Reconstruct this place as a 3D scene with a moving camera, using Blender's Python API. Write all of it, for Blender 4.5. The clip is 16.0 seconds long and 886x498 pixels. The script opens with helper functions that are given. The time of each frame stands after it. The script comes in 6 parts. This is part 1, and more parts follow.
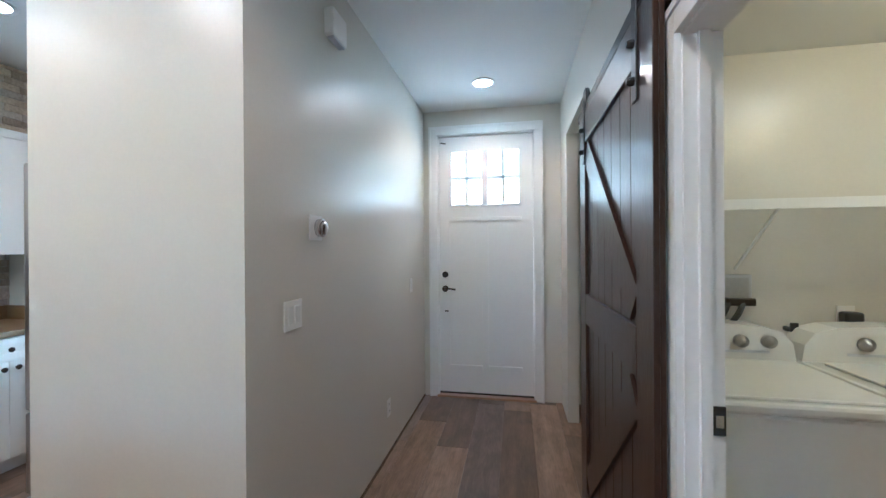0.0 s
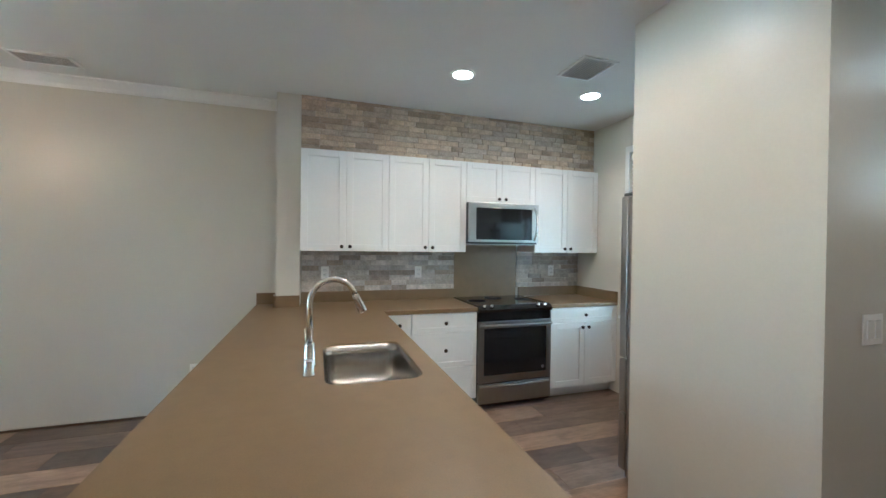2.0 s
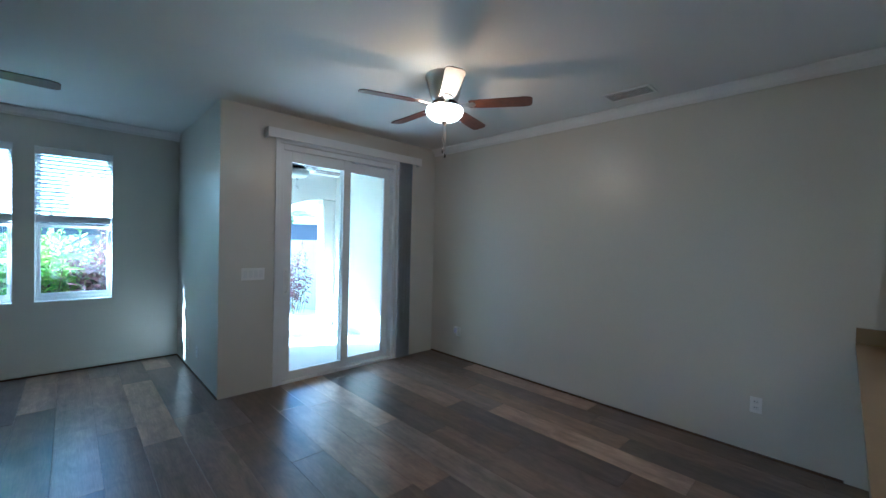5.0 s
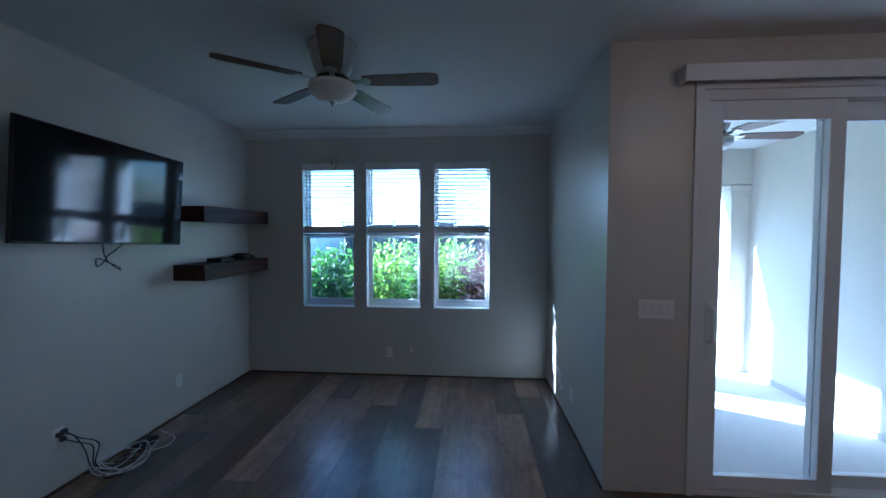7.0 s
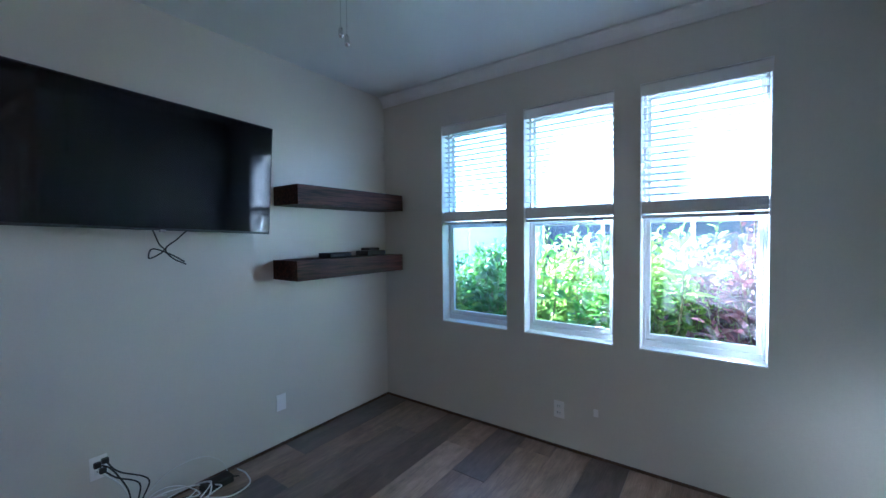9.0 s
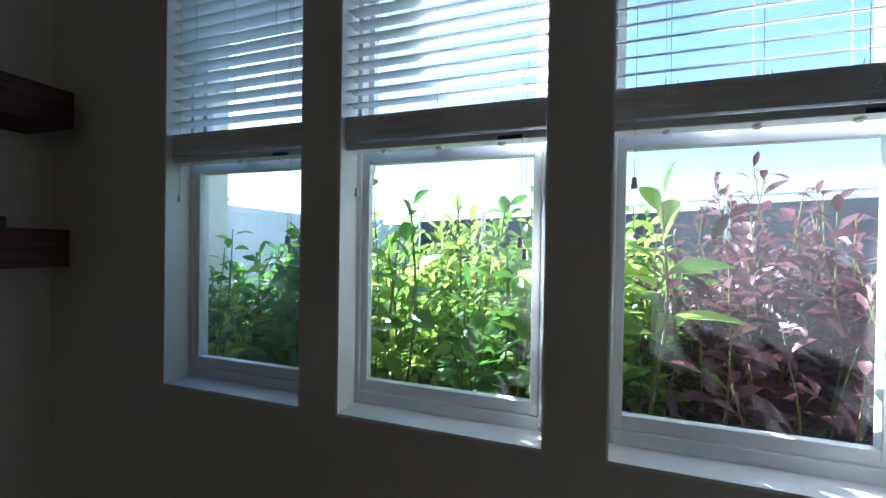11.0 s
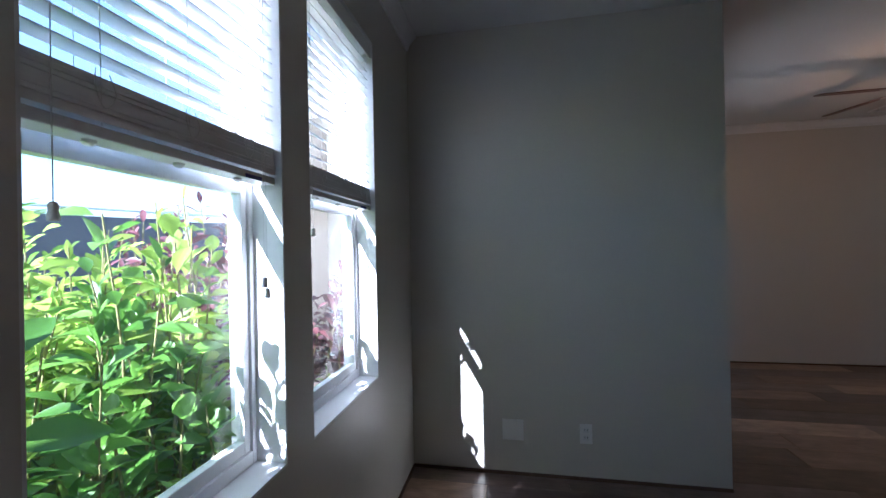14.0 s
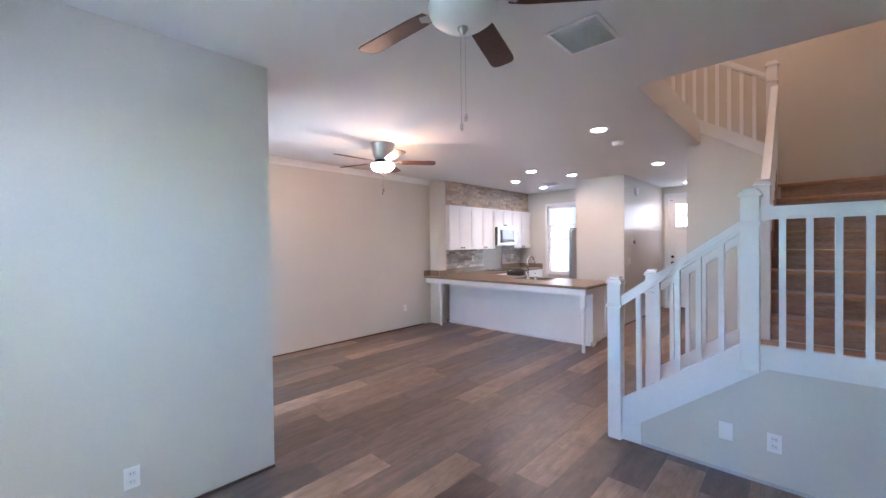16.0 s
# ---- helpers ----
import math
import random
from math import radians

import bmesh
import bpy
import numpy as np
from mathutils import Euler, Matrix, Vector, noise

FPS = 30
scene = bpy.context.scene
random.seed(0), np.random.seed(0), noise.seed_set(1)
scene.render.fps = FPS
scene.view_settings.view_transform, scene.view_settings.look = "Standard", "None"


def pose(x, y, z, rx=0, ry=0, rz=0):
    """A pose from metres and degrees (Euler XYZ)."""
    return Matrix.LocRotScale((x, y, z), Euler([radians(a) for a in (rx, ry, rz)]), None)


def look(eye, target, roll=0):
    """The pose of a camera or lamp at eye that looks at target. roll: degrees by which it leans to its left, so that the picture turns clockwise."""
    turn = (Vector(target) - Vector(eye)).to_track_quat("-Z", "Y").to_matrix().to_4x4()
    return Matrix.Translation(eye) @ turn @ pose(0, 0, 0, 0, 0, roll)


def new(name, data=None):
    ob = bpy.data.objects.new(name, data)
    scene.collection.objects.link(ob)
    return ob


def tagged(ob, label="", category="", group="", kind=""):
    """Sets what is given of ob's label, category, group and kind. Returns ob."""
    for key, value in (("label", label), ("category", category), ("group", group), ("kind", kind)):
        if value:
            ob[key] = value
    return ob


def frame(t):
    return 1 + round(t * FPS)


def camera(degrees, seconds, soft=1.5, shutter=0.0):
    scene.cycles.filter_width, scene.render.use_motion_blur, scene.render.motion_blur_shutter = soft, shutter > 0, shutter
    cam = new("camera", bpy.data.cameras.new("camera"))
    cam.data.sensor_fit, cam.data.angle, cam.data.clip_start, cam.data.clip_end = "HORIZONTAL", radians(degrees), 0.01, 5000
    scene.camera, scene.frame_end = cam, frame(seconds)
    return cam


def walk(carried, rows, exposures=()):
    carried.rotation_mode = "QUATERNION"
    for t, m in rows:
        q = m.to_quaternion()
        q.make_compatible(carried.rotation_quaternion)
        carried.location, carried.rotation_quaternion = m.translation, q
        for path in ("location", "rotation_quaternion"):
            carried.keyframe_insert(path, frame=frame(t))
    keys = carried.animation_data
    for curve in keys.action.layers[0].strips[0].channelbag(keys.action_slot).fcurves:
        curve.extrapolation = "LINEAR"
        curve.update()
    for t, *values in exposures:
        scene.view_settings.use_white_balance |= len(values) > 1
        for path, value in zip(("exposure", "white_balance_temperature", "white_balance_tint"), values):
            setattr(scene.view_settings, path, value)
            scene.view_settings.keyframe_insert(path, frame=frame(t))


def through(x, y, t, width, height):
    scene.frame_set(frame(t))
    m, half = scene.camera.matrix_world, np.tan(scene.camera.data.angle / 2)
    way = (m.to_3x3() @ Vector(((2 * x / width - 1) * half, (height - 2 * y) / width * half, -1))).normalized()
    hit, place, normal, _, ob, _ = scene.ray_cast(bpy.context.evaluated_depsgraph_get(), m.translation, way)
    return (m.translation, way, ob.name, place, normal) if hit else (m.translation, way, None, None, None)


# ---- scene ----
cam = camera(97.6, 16.0)
PATH = [
    (0, (0.221, 0.814, 1.406), (-0.145, 2.78, 1.403), -0.4),
    (0.5, (0.261, 0.603, 1.436), (-0.719, 2.346, 1.421), 0.1),
    (1, (0.29, 0.42, 1.418), (-1.071, 1.886, 1.415), 0.4),
    (1.5, (0.267, 0.294, 1.427), (-1.416, 1.375, 1.42), 0.7),
    (2, (0.239, 0.218, 1.443), (-1.661, 0.841, 1.426), 0.7),
    (2.5, (0.215, 0.135, 1.42), (-1.771, 0.377, 1.418), 0.8),
    (3, (0.234, 0.046, 1.43), (-1.761, -0.088, 1.419), 0.9),
    (3.5, (0.246, -0.035, 1.439), (-1.68, -0.575, 1.423), 1.0),
    (4, (0.235, -0.096, 1.444), (-1.554, -0.99, 1.423), 0.8),
    (4.2, (0.196, -0.1, 1.434), (-1.518, -1.131, 1.414), 1.0),
    (6.3, (-0.052, -1.277, 1.596), (-0.65, -3.183, 1.507), 0.8),
    (6.5, (-0.055, -1.448, 1.598), (-0.46, -3.405, 1.508), 0.7),
    (7, (-0.115, -1.835, 1.581), (0.034, -3.828, 1.501), 0.1),
    (7.5, (-0.161, -2.206, 1.571), (0.569, -4.066, 1.493), -0.3),
    (8, (-0.137, -2.609, 1.557), (0.964, -4.277, 1.479), -0.6),
    (8.2, (-0.144, -2.776, 1.551), (1.021, -4.399, 1.47), -0.8),
    (10.3, (0.175, -4.503, 1.257), (1.288, -6.164, 1.218), 0.7),
    (10.5, (0.238, -4.659, 1.244), (1.199, -6.413, 1.223), 0.8),
    (11, (0.387, -5.039, 1.273), (1.018, -6.937, 1.256), 0.9),
    (11.5, (0.615, -5.32, 1.329), (0.942, -7.293, 1.298), 0.8),
    (12, (0.757, -5.498, 1.386), (0.681, -7.495, 1.295), 0.2),
    (12.5, (0.903, -5.586, 1.437), (0.306, -7.491, 1.319), 0.5),
    (13, (1.059, -5.574, 1.408), (-0.178, -7.146, 1.402), -0.1),
    (13.5, (1.247, -5.466, 1.377), (-0.474, -6.485, 1.374), -0.4),
    (14, (1.455, -5.399, 1.362), (-0.513, -5.754, 1.366), -1.1),
    (14.5, (1.607, -5.344, 1.389), (-0.373, -5.058, 1.377), -1.1),
    (15, (1.673, -5.324, 1.435), (-0.132, -4.464, 1.409), -1.0),
    (15.5, (1.729, -5.341, 1.479), (0.158, -4.103, 1.451), -0.8),
    (16, (1.731, -5.36, 1.511), (0.365, -3.899, 1.483), -0.7),
]
EXPOSURES = [(0.0, 5.2, 4300, -2), (0.6, 4.95, 4530, -2), (1.5, 4.9, 4680, -5), (2.5, 5.0, 4330, -7), (3.5, 5.0, 4100, -10), (4.2, 4.4, 3980, -12), (6.5, 3.15, 4150, 7), (7.0, 2.9, 4100, 7), (7.5, 3.8, 4150, 6), (8.2, 4.05, 4250, 6), (10.4, 2.95, 4800, 9), (11.0, 2.25, 5150, 9), (12.0, 1.85, 5250, 9), (13.5, 1.95, 5150, 13), (14.0, 2.65, 5050, 16), (14.6, 3.4, 5050, 16), (15.0, 4.4, 5050, 16), (15.4, 4.95, 4950, 17), (16.0, 5.25, 4900, 18)]
walk(cam, [(t, look(eye, target, roll)) for t, eye, target, roll in PATH], EXPOSURES)

# ---- world, sun, lamps ----
SUN_WAY = Vector((-0.64, 0.32, -0.56)).normalized()
world = bpy.data.worlds.new("sky")
scene.world = world
world.use_nodes = True
wn = world.node_tree.nodes
sky = wn.new("ShaderNodeTexSky")
sky.sky_type = "NISHITA"
sky.sun_disc = False
sky.sun_elevation = math.asin(-SUN_WAY.z)
sky.sun_rotation = math.atan2(-SUN_WAY.x, -SUN_WAY.y)
wn["Background"].inputs[1].default_value = 0.09
world.node_tree.links.new(sky.outputs[0], wn["Background"].inputs[0])
sun = new("sun", bpy.data.lights.new("sun", "SUN"))
sun.data.energy, sun.data.angle, sun.data.color = 5.8, radians(0.5), (1.0, 0.95, 0.88)
sun.rotation_euler = SUN_WAY.to_track_quat("-Z", "Y").to_euler()


# ---- materials ----
def mat(name, color, rough=0.5, metal=0.0, var=0.06, scale=6.0, fine=60.0, bump=0.0, spec=0.5, stretch=(1, 1, 1), coat=0.0, sharp=0.0):
    """A node material: base colour varied at two scales, with fine relief."""
    m = bpy.data.materials.new(name)
    m.use_nodes = True
    n, l = m.node_tree.nodes, m.node_tree.links
    b = n["Principled BSDF"]
    b.inputs["Roughness"].default_value = rough
    b.inputs["Metallic"].default_value = metal
    b.inputs["Specular IOR Level"].default_value = spec
    b.inputs["Coat Weight"].default_value = coat
    tc, mp = n.new("ShaderNodeTexCoord"), n.new("ShaderNodeMapping")
    mp.inputs["Scale"].default_value = stretch
    l.new(tc.outputs["Object"], mp.inputs[0])
    a, f = n.new("ShaderNodeTexNoise"), n.new("ShaderNodeTexNoise")
    a.inputs["Scale"].default_value, f.inputs["Scale"].default_value = scale, fine
    a.inputs["Detail"].default_value = f.inputs["Detail"].default_value = 4
    l.new(mp.outputs[0], a.inputs[0]), l.new(mp.outputs[0], f.inputs[0])
    mix = n.new("ShaderNodeMath")
    mix.operation = "ADD"
    l.new(a.outputs[0], mix.inputs[0]), l.new(f.outputs[0], mix.inputs[1])
    ramp = n.new("ShaderNodeValToRGB")
    e = ramp.color_ramp.elements
    e[0].position, e[1].position = 0.30 + sharp, 0.70 - sharp
    e[0].color = (*[c * (1 - var) for c in color], 1)
    e[1].color = (*[min(1, c * (1 + var)) for c in color], 1)
    half = n.new("ShaderNodeMath")
    half.operation = "MULTIPLY"
    half.inputs[1].default_value = 0.5
    l.new(mix.outputs[0], half.inputs[0])
    l.new(half.outputs[0], ramp.inputs[0]), l.new(ramp.outputs[0], b.inputs["Base Color"])
    if bump:
        bp = n.new("ShaderNodeBump")
        bp.inputs["Strength"].default_value, bp.inputs["Distance"].default_value = bump, 0.004
        l.new(f.outputs[0], bp.inputs["Height"]), l.new(bp.outputs[0], b.inputs["Normal"])
    return m


def random_tones(m, tones, amount=1.0):
    """Multiplies a material's colour by tones picked per object."""
    n, l = m.node_tree.nodes, m.node_tree.links
    b = n["Principled BSDF"]
    old = b.inputs["Base Color"].links[0].from_socket
    info, ramp, mul = n.new("ShaderNodeObjectInfo"), n.new("ShaderNodeValToRGB"), n.new("ShaderNodeMix")
    mul.data_type, mul.blend_type = "RGBA", "MULTIPLY"
    mul.inputs["Factor"].default_value = amount
    ramp.color_ramp.interpolation = "CONSTANT"
    e = ramp.color_ramp.elements
    for i, c in enumerate(tones):
        el = e[0] if i == 0 else e.new(i / len(tones))
        el.position, el.color = i / len(tones), (*c, 1)
    e[len(e) - 1].color = (*tones[-1], 1)
    l.new(info.outputs["Random"], ramp.inputs[0])
    l.new(old, mul.inputs["A"]), l.new(ramp.outputs[0], mul.inputs["B"]), l.new(mul.outputs["Result"], b.inputs["Base Color"])
    mp = next(x for x in n if x.type == "MAPPING")
    sc = n.new("ShaderNodeVectorMath")
    sc.operation = "SCALE"
    sc.inputs[0].default_value, sc.inputs["Scale"].default_value = (37.0, 53.0, 19.0), 1.0
    l.new(info.outputs["Random"], sc.inputs["Scale"]), l.new(sc.outputs[0], mp.inputs["Location"])
    return m


def glow(name, color, strength):
    m = bpy.data.materials.new(name)
    m.use_nodes = True
    b = m.node_tree.nodes["Principled BSDF"]
    b.inputs["Base Color"].default_value = (0.9, 0.88, 0.82, 1)
    b.inputs["Emission Color"].default_value = (*color, 1)
    b.inputs["Emission Strength"].default_value = strength
    return m


def glass(name, tint=(0.96, 0.98, 0.97), rough=0.0):
    m = bpy.data.materials.new(name)
    m.use_nodes = True
    n, l = m.node_tree.nodes, m.node_tree.links
    n.remove(n["Principled BSDF"])
    t, g, mx, lw = n.new("ShaderNodeBsdfTransparent"), n.new("ShaderNodeBsdfGlossy"), n.new("ShaderNodeMixShader"), n.new("ShaderNodeLayerWeight")
    t.inputs[0].default_value = (*tint, 1)
    g.inputs["Roughness"].default_value = rough
    power, gain = n.new("ShaderNodeMath"), n.new("ShaderNodeMath")
    power.operation, gain.operation = "POWER", "MULTIPLY_ADD"
    power.inputs[1].default_value, gain.inputs[1].default_value, gain.inputs[2].default_value = 5.0, 0.45, 0.025
    l.new(lw.outputs["Facing"], power.inputs[0]), l.new(power.outputs[0], gain.inputs[0])
    l.new(gain.outputs[0], mx.inputs[0]), l.new(t.outputs[0], mx.inputs[1]), l.new(g.outputs[0], mx.inputs[2])
    l.new(mx.outputs[0], n["Material Output"].inputs[0])
    return m


def leafy(name, a, b, through=0.5):
    """Leaf: diffuse, glossy and light coming through, toned per leaf."""
    m = bpy.data.materials.new(name)
    m.use_nodes = True
    n, l = m.node_tree.nodes, m.node_tree.links
    p = n["Principled BSDF"]
    p.inputs["Roughness"].default_value = 0.35
    geo, ramp, tr, mx = n.new("ShaderNodeNewGeometry"), n.new("ShaderNodeValToRGB"), n.new("ShaderNodeBsdfTranslucent"), n.new("ShaderNodeMixShader")
    ramp.color_ramp.elements[0].color, ramp.color_ramp.elements[1].color = (*a, 1), (*b, 1)
    l.new(geo.outputs["Random Per Island"], ramp.inputs[0])
    l.new(ramp.outputs[0], p.inputs["Base Color"]), l.new(ramp.outputs[0], tr.inputs[0])
    mx.inputs[0].default_value = through
    l.new(p.outputs[0], mx.inputs[1]), l.new(tr.outputs[0], mx.inputs[2]), l.new(mx.outputs[0], n["Material Output"].inputs[0])
    return m


M_WALL = mat("wall_paint", (0.63, 0.605, 0.54), 0.33, var=0.03, scale=1.5, fine=90, bump=0.14, spec=0.5)
M_CEIL = mat("ceiling_paint", (0.72, 0.72, 0.70), 0.8, var=0.02, scale=1.2, fine=70, bump=0.15)
M_WHITE = mat("white_paint", (0.80, 0.80, 0.79), 0.35, var=0.02, scale=3, fine=40)
M_TRIM = mat("white_trim", (0.78, 0.78, 0.77), 0.4, var=0.03, scale=4, fine=50)
M_VINYL = mat("white_vinyl", (0.80, 0.81, 0.82), 0.4, var=0.02)
M_PLATE = mat("white_plastic", (0.85, 0.84, 0.82), 0.4, var=0.02)
M_COUNTER = mat("tan_quartz", (0.215, 0.150, 0.080), 0.36, var=0.10, scale=14, fine=260, spec=0.5)
M_STEEL = mat("brushed_steel", (0.55, 0.54, 0.52), 0.3, 1.0, var=0.06, scale=4, fine=120, stretch=(1, 1, 14))
M_APPL = mat("dark_stainless", (0.36, 0.345, 0.33), 0.3, 1.0, var=0.08, scale=4, fine=120, stretch=(1, 14, 1))
M_CHROME = mat("brushed_nickel", (0.70, 0.70, 0.70), 0.22, 1.0, var=0.03)
M_BLACKGL = mat("black_glass", (0.012, 0.012, 0.014), 0.08, var=0.02, spec=0.6)
M_BLACK = mat("black_plastic", (0.02, 0.02, 0.02), 0.45, var=0.1)
M_KNOB = mat("dark_bronze", (0.05, 0.042, 0.036), 0.35, 0.8, var=0.1)
M_DARKWOOD = mat("dark_stained_wood", (0.046, 0.015, 0.009), 0.5, spec=0.25, var=0.75, sharp=0.1, scale=4, fine=16, bump=0.3, stretch=(9, 0.45, 12))
M_BARN = mat("barn_wood", (0.034, 0.016, 0.010), 0.36, coat=0.08, var=0.55, scale=4, fine=22, bump=0.25, stretch=(6, 8, 0.8))
M_BLADE = mat("walnut_blade", (0.10, 0.042, 0.026), 0.4, var=0.35, scale=6, fine=30)
M_TREAD = mat("stair_wood", (0.36, 0.225, 0.15), 0.4, var=0.35, scale=3, fine=24, bump=0.15, stretch=(1, 7, 7))
M_OAK = mat("oak_edge", (0.42, 0.22, 0.10), 0.45, var=0.25, scale=5, fine=30)
M_BLINDV = mat("grey_vinyl_vane", (0.60, 0.61, 0.64), 0.55, var=0.04)
M_GROUT = mat("grout", (0.50, 0.45, 0.39), 0.9, var=0.1, fine=120)
M_SCREEN = mat("tv_screen", (0.006, 0.007, 0.010), 0.07, var=0.02, spec=0.55)
M_STUCCO = mat("stucco", (0.74, 0.70, 0.63), 0.9, var=0.05, scale=3, fine=160, bump=0.5)
# White stucco darkened to beige, which puts the column's shade into its colour.
M_SHADECOLUMN = mat("shade_toned_stucco", (0.50, 0.44, 0.39), 0.9, var=0.06, scale=3, fine=160, bump=0.5)
# Pale house wall toned down to lessen glare through the door glass.
M_DIMHOUSE = mat("dimmed_stucco", (0.33, 0.29, 0.25), 0.9, var=0.08, scale=3, fine=160, bump=0.5)
M_FRONTGROUND = mat("front_ground", (0.24, 0.24, 0.235), 0.9, var=0.15, scale=2, fine=60, bump=0.2)
M_CONC = mat("patio_concrete", (0.60, 0.585, 0.56), 0.85, var=0.12, scale=2, fine=60, bump=0.2)
M_GRASS = mat("lawn", (0.075, 0.13, 0.03), 0.9, var=0.45, scale=3, fine=60, bump=0.6)
M_SOIL = mat("soil", (0.10, 0.07, 0.05), 0.95, var=0.4, scale=5, fine=50, bump=0.6)
M_MESH = mat("fence_fabric", (0.050, 0.054, 0.078), 0.8, var=0.2, scale=3, fine=100)
M_FENCE = mat("white_fence", (0.76, 0.77, 0.78), 0.5, var=0.03)
M_GALV = mat("galvanised_pipe", (0.55, 0.55, 0.56), 0.4, 0.9, var=0.1)
M_ENAMEL = mat("white_enamel", (0.76, 0.75, 0.72), 0.25, var=0.02, coat=0.3)
M_CABLEW = mat("white_cable", (0.70, 0.70, 0.68), 0.5, var=0.04)
M_BULB = glow("lamp_lens", (1.0, 0.92, 0.80), 2.5)
M_GLOBE_ON = glow("lit_globe", (1.0, 0.86, 0.66), 0.6)
M_GLOBE = mat("frosted_globe", (0.82, 0.81, 0.78), 0.35, var=0.02)
M_LILAC = mat("lilac_plastic", (0.38, 0.34, 0.66), 0.4, var=0.03)
M_GLASS = glass("window_glass")
M_DUSTY = glass("dusty_window_glass")


def dust(m, amount):
    """A thin film of dust and old splashes on glass."""
    n, l = m.node_tree.nodes, m.node_tree.links
    old = n["Material Output"].inputs[0].links[0].from_socket
    tc, no, ramp, tr, mx = n.new("ShaderNodeTexCoord"), n.new("ShaderNodeTexNoise"), n.new("ShaderNodeMapRange"), n.new("ShaderNodeBsdfTranslucent"), n.new("ShaderNodeMixShader")
    no.inputs["Scale"].default_value, no.inputs["Detail"].default_value = 3.5, 6
    ramp.inputs["From Min"].default_value, ramp.inputs["From Max"].default_value = 0.3, 0.7
    ramp.inputs["To Min"].default_value, ramp.inputs["To Max"].default_value = amount * 0.4, amount * 1.6
    tr.inputs[0].default_value = (0.8, 0.8, 0.78, 1)
    l.new(tc.outputs["Object"], no.inputs[0]), l.new(no.outputs[0], ramp.inputs[0]), l.new(ramp.outputs[0], mx.inputs[0])
    l.new(old, mx.inputs[1]), l.new(tr.outputs[0], mx.inputs[2]), l.new(mx.outputs[0], n["Material Output"].inputs[0])


dust(M_DUSTY, 0.02)
M_STEM = mat("stem", (0.17, 0.155, 0.055), 0.8, var=0.3)
M_LEAF = leafy("green_leaf", (0.11, 0.23, 0.03), (0.44, 0.56, 0.10), 0.68)
# Dark leaf colour; on the east shrubs it stands in for shade.
M_DARKSHADELEAF = leafy("dark_and_shaded_leaf", (0.05, 0.13, 0.02), (0.16, 0.32, 0.05), 0.5)
M_REDLEAF = leafy("red_leaf", (0.055, 0.018, 0.026), (0.20, 0.075, 0.085), 0.35)
M_PALM = leafy("palm_leaf", (0.05, 0.10, 0.02), (0.12, 0.20, 0.05), 0.3)


def plank_material():
    """Wood-look vinyl: long grain, soft blotches and dark knots, toned per plank."""
    m = mat("plank_vinyl", (0.32, 0.25, 0.20), 0.31, spec=0.6, var=0.30, scale=1.5, fine=13, bump=0.08, stretch=(13, 0.8, 1), sharp=0.04)
    n, l = m.node_tree.nodes, m.node_tree.links
    b = n["Principled BSDF"]
    old = b.inputs["Base Color"].links[0].from_socket
    mp = next(x for x in n if x.type == "MAPPING")
    blot, ramp, mul, wide = n.new("ShaderNodeTexNoise"), n.new("ShaderNodeValToRGB"), n.new("ShaderNodeMix"), n.new("ShaderNodeMapping")
    wide.inputs["Scale"].default_value = (0.42, 3.2, 1)
    blot.inputs["Scale"].default_value, blot.inputs["Detail"].default_value, blot.inputs["Roughness"].default_value = 1.5, 6, 0.68
    blot.inputs["Distortion"].default_value = 0.6
    e = ramp.color_ramp.elements
    e[0].position, e[1].position = 0.33, 0.62
    e[0].color, e[1].color = (0.52, 0.50, 0.50, 1), (1.12, 1.10, 1.07, 1)
    mul.data_type, mul.blend_type = "RGBA", "MULTIPLY"
    mul.inputs["Factor"].default_value = 0.75
    l.new(mp.outputs[0], wide.inputs[0]), l.new(wide.outputs[0], blot.inputs[0]), l.new(blot.outputs[0], ramp.inputs[0])
    l.new(old, mul.inputs["A"]), l.new(ramp.outputs[0], mul.inputs["B"]), l.new(mul.outputs["Result"], b.inputs["Base Color"])
    return random_tones(m, [(0.60, 0.54, 0.50), (0.95, 0.83, 0.72), (0.38, 0.36, 0.38), (0.78, 0.67, 0.57), (0.50, 0.47, 0.49), (1.20, 1.06, 0.92), (0.44, 0.37, 0.32), (0.70, 0.68, 0.68)])


M_PLANK = plank_material()
M_SINK = mat("sink_steel", (0.36, 0.345, 0.33), 0.27, 1.0, var=0.08, scale=4, fine=120, stretch=(1, 12, 1))
M_TILELOW = random_tones(mat("pale_limestone", (0.54, 0.50, 0.46), 0.65, var=0.24, sharp=0.08, scale=14, fine=70, bump=0.12),
                         [(0.80, 0.78, 0.76), (1.0, 0.99, 0.98), (0.58, 0.54, 0.50), (0.95, 0.96, 0.98), (0.68, 0.62, 0.55), (1.1, 1.1, 1.1), (0.74, 0.74, 0.76)])
M_TILE = random_tones(mat("tumbled_travertine", (0.60, 0.52, 0.43), 0.7, var=0.22, sharp=0.06, scale=14, fine=70, bump=0.15),
                      [(0.78, 0.70, 0.62), (0.95, 0.88, 0.80), (0.66, 0.58, 0.51), (0.98, 0.90, 0.78), (0.72, 0.68, 0.66), (0.86, 0.76, 0.65), (0.60, 0.54, 0.48), (0.82, 0.78, 0.75)])


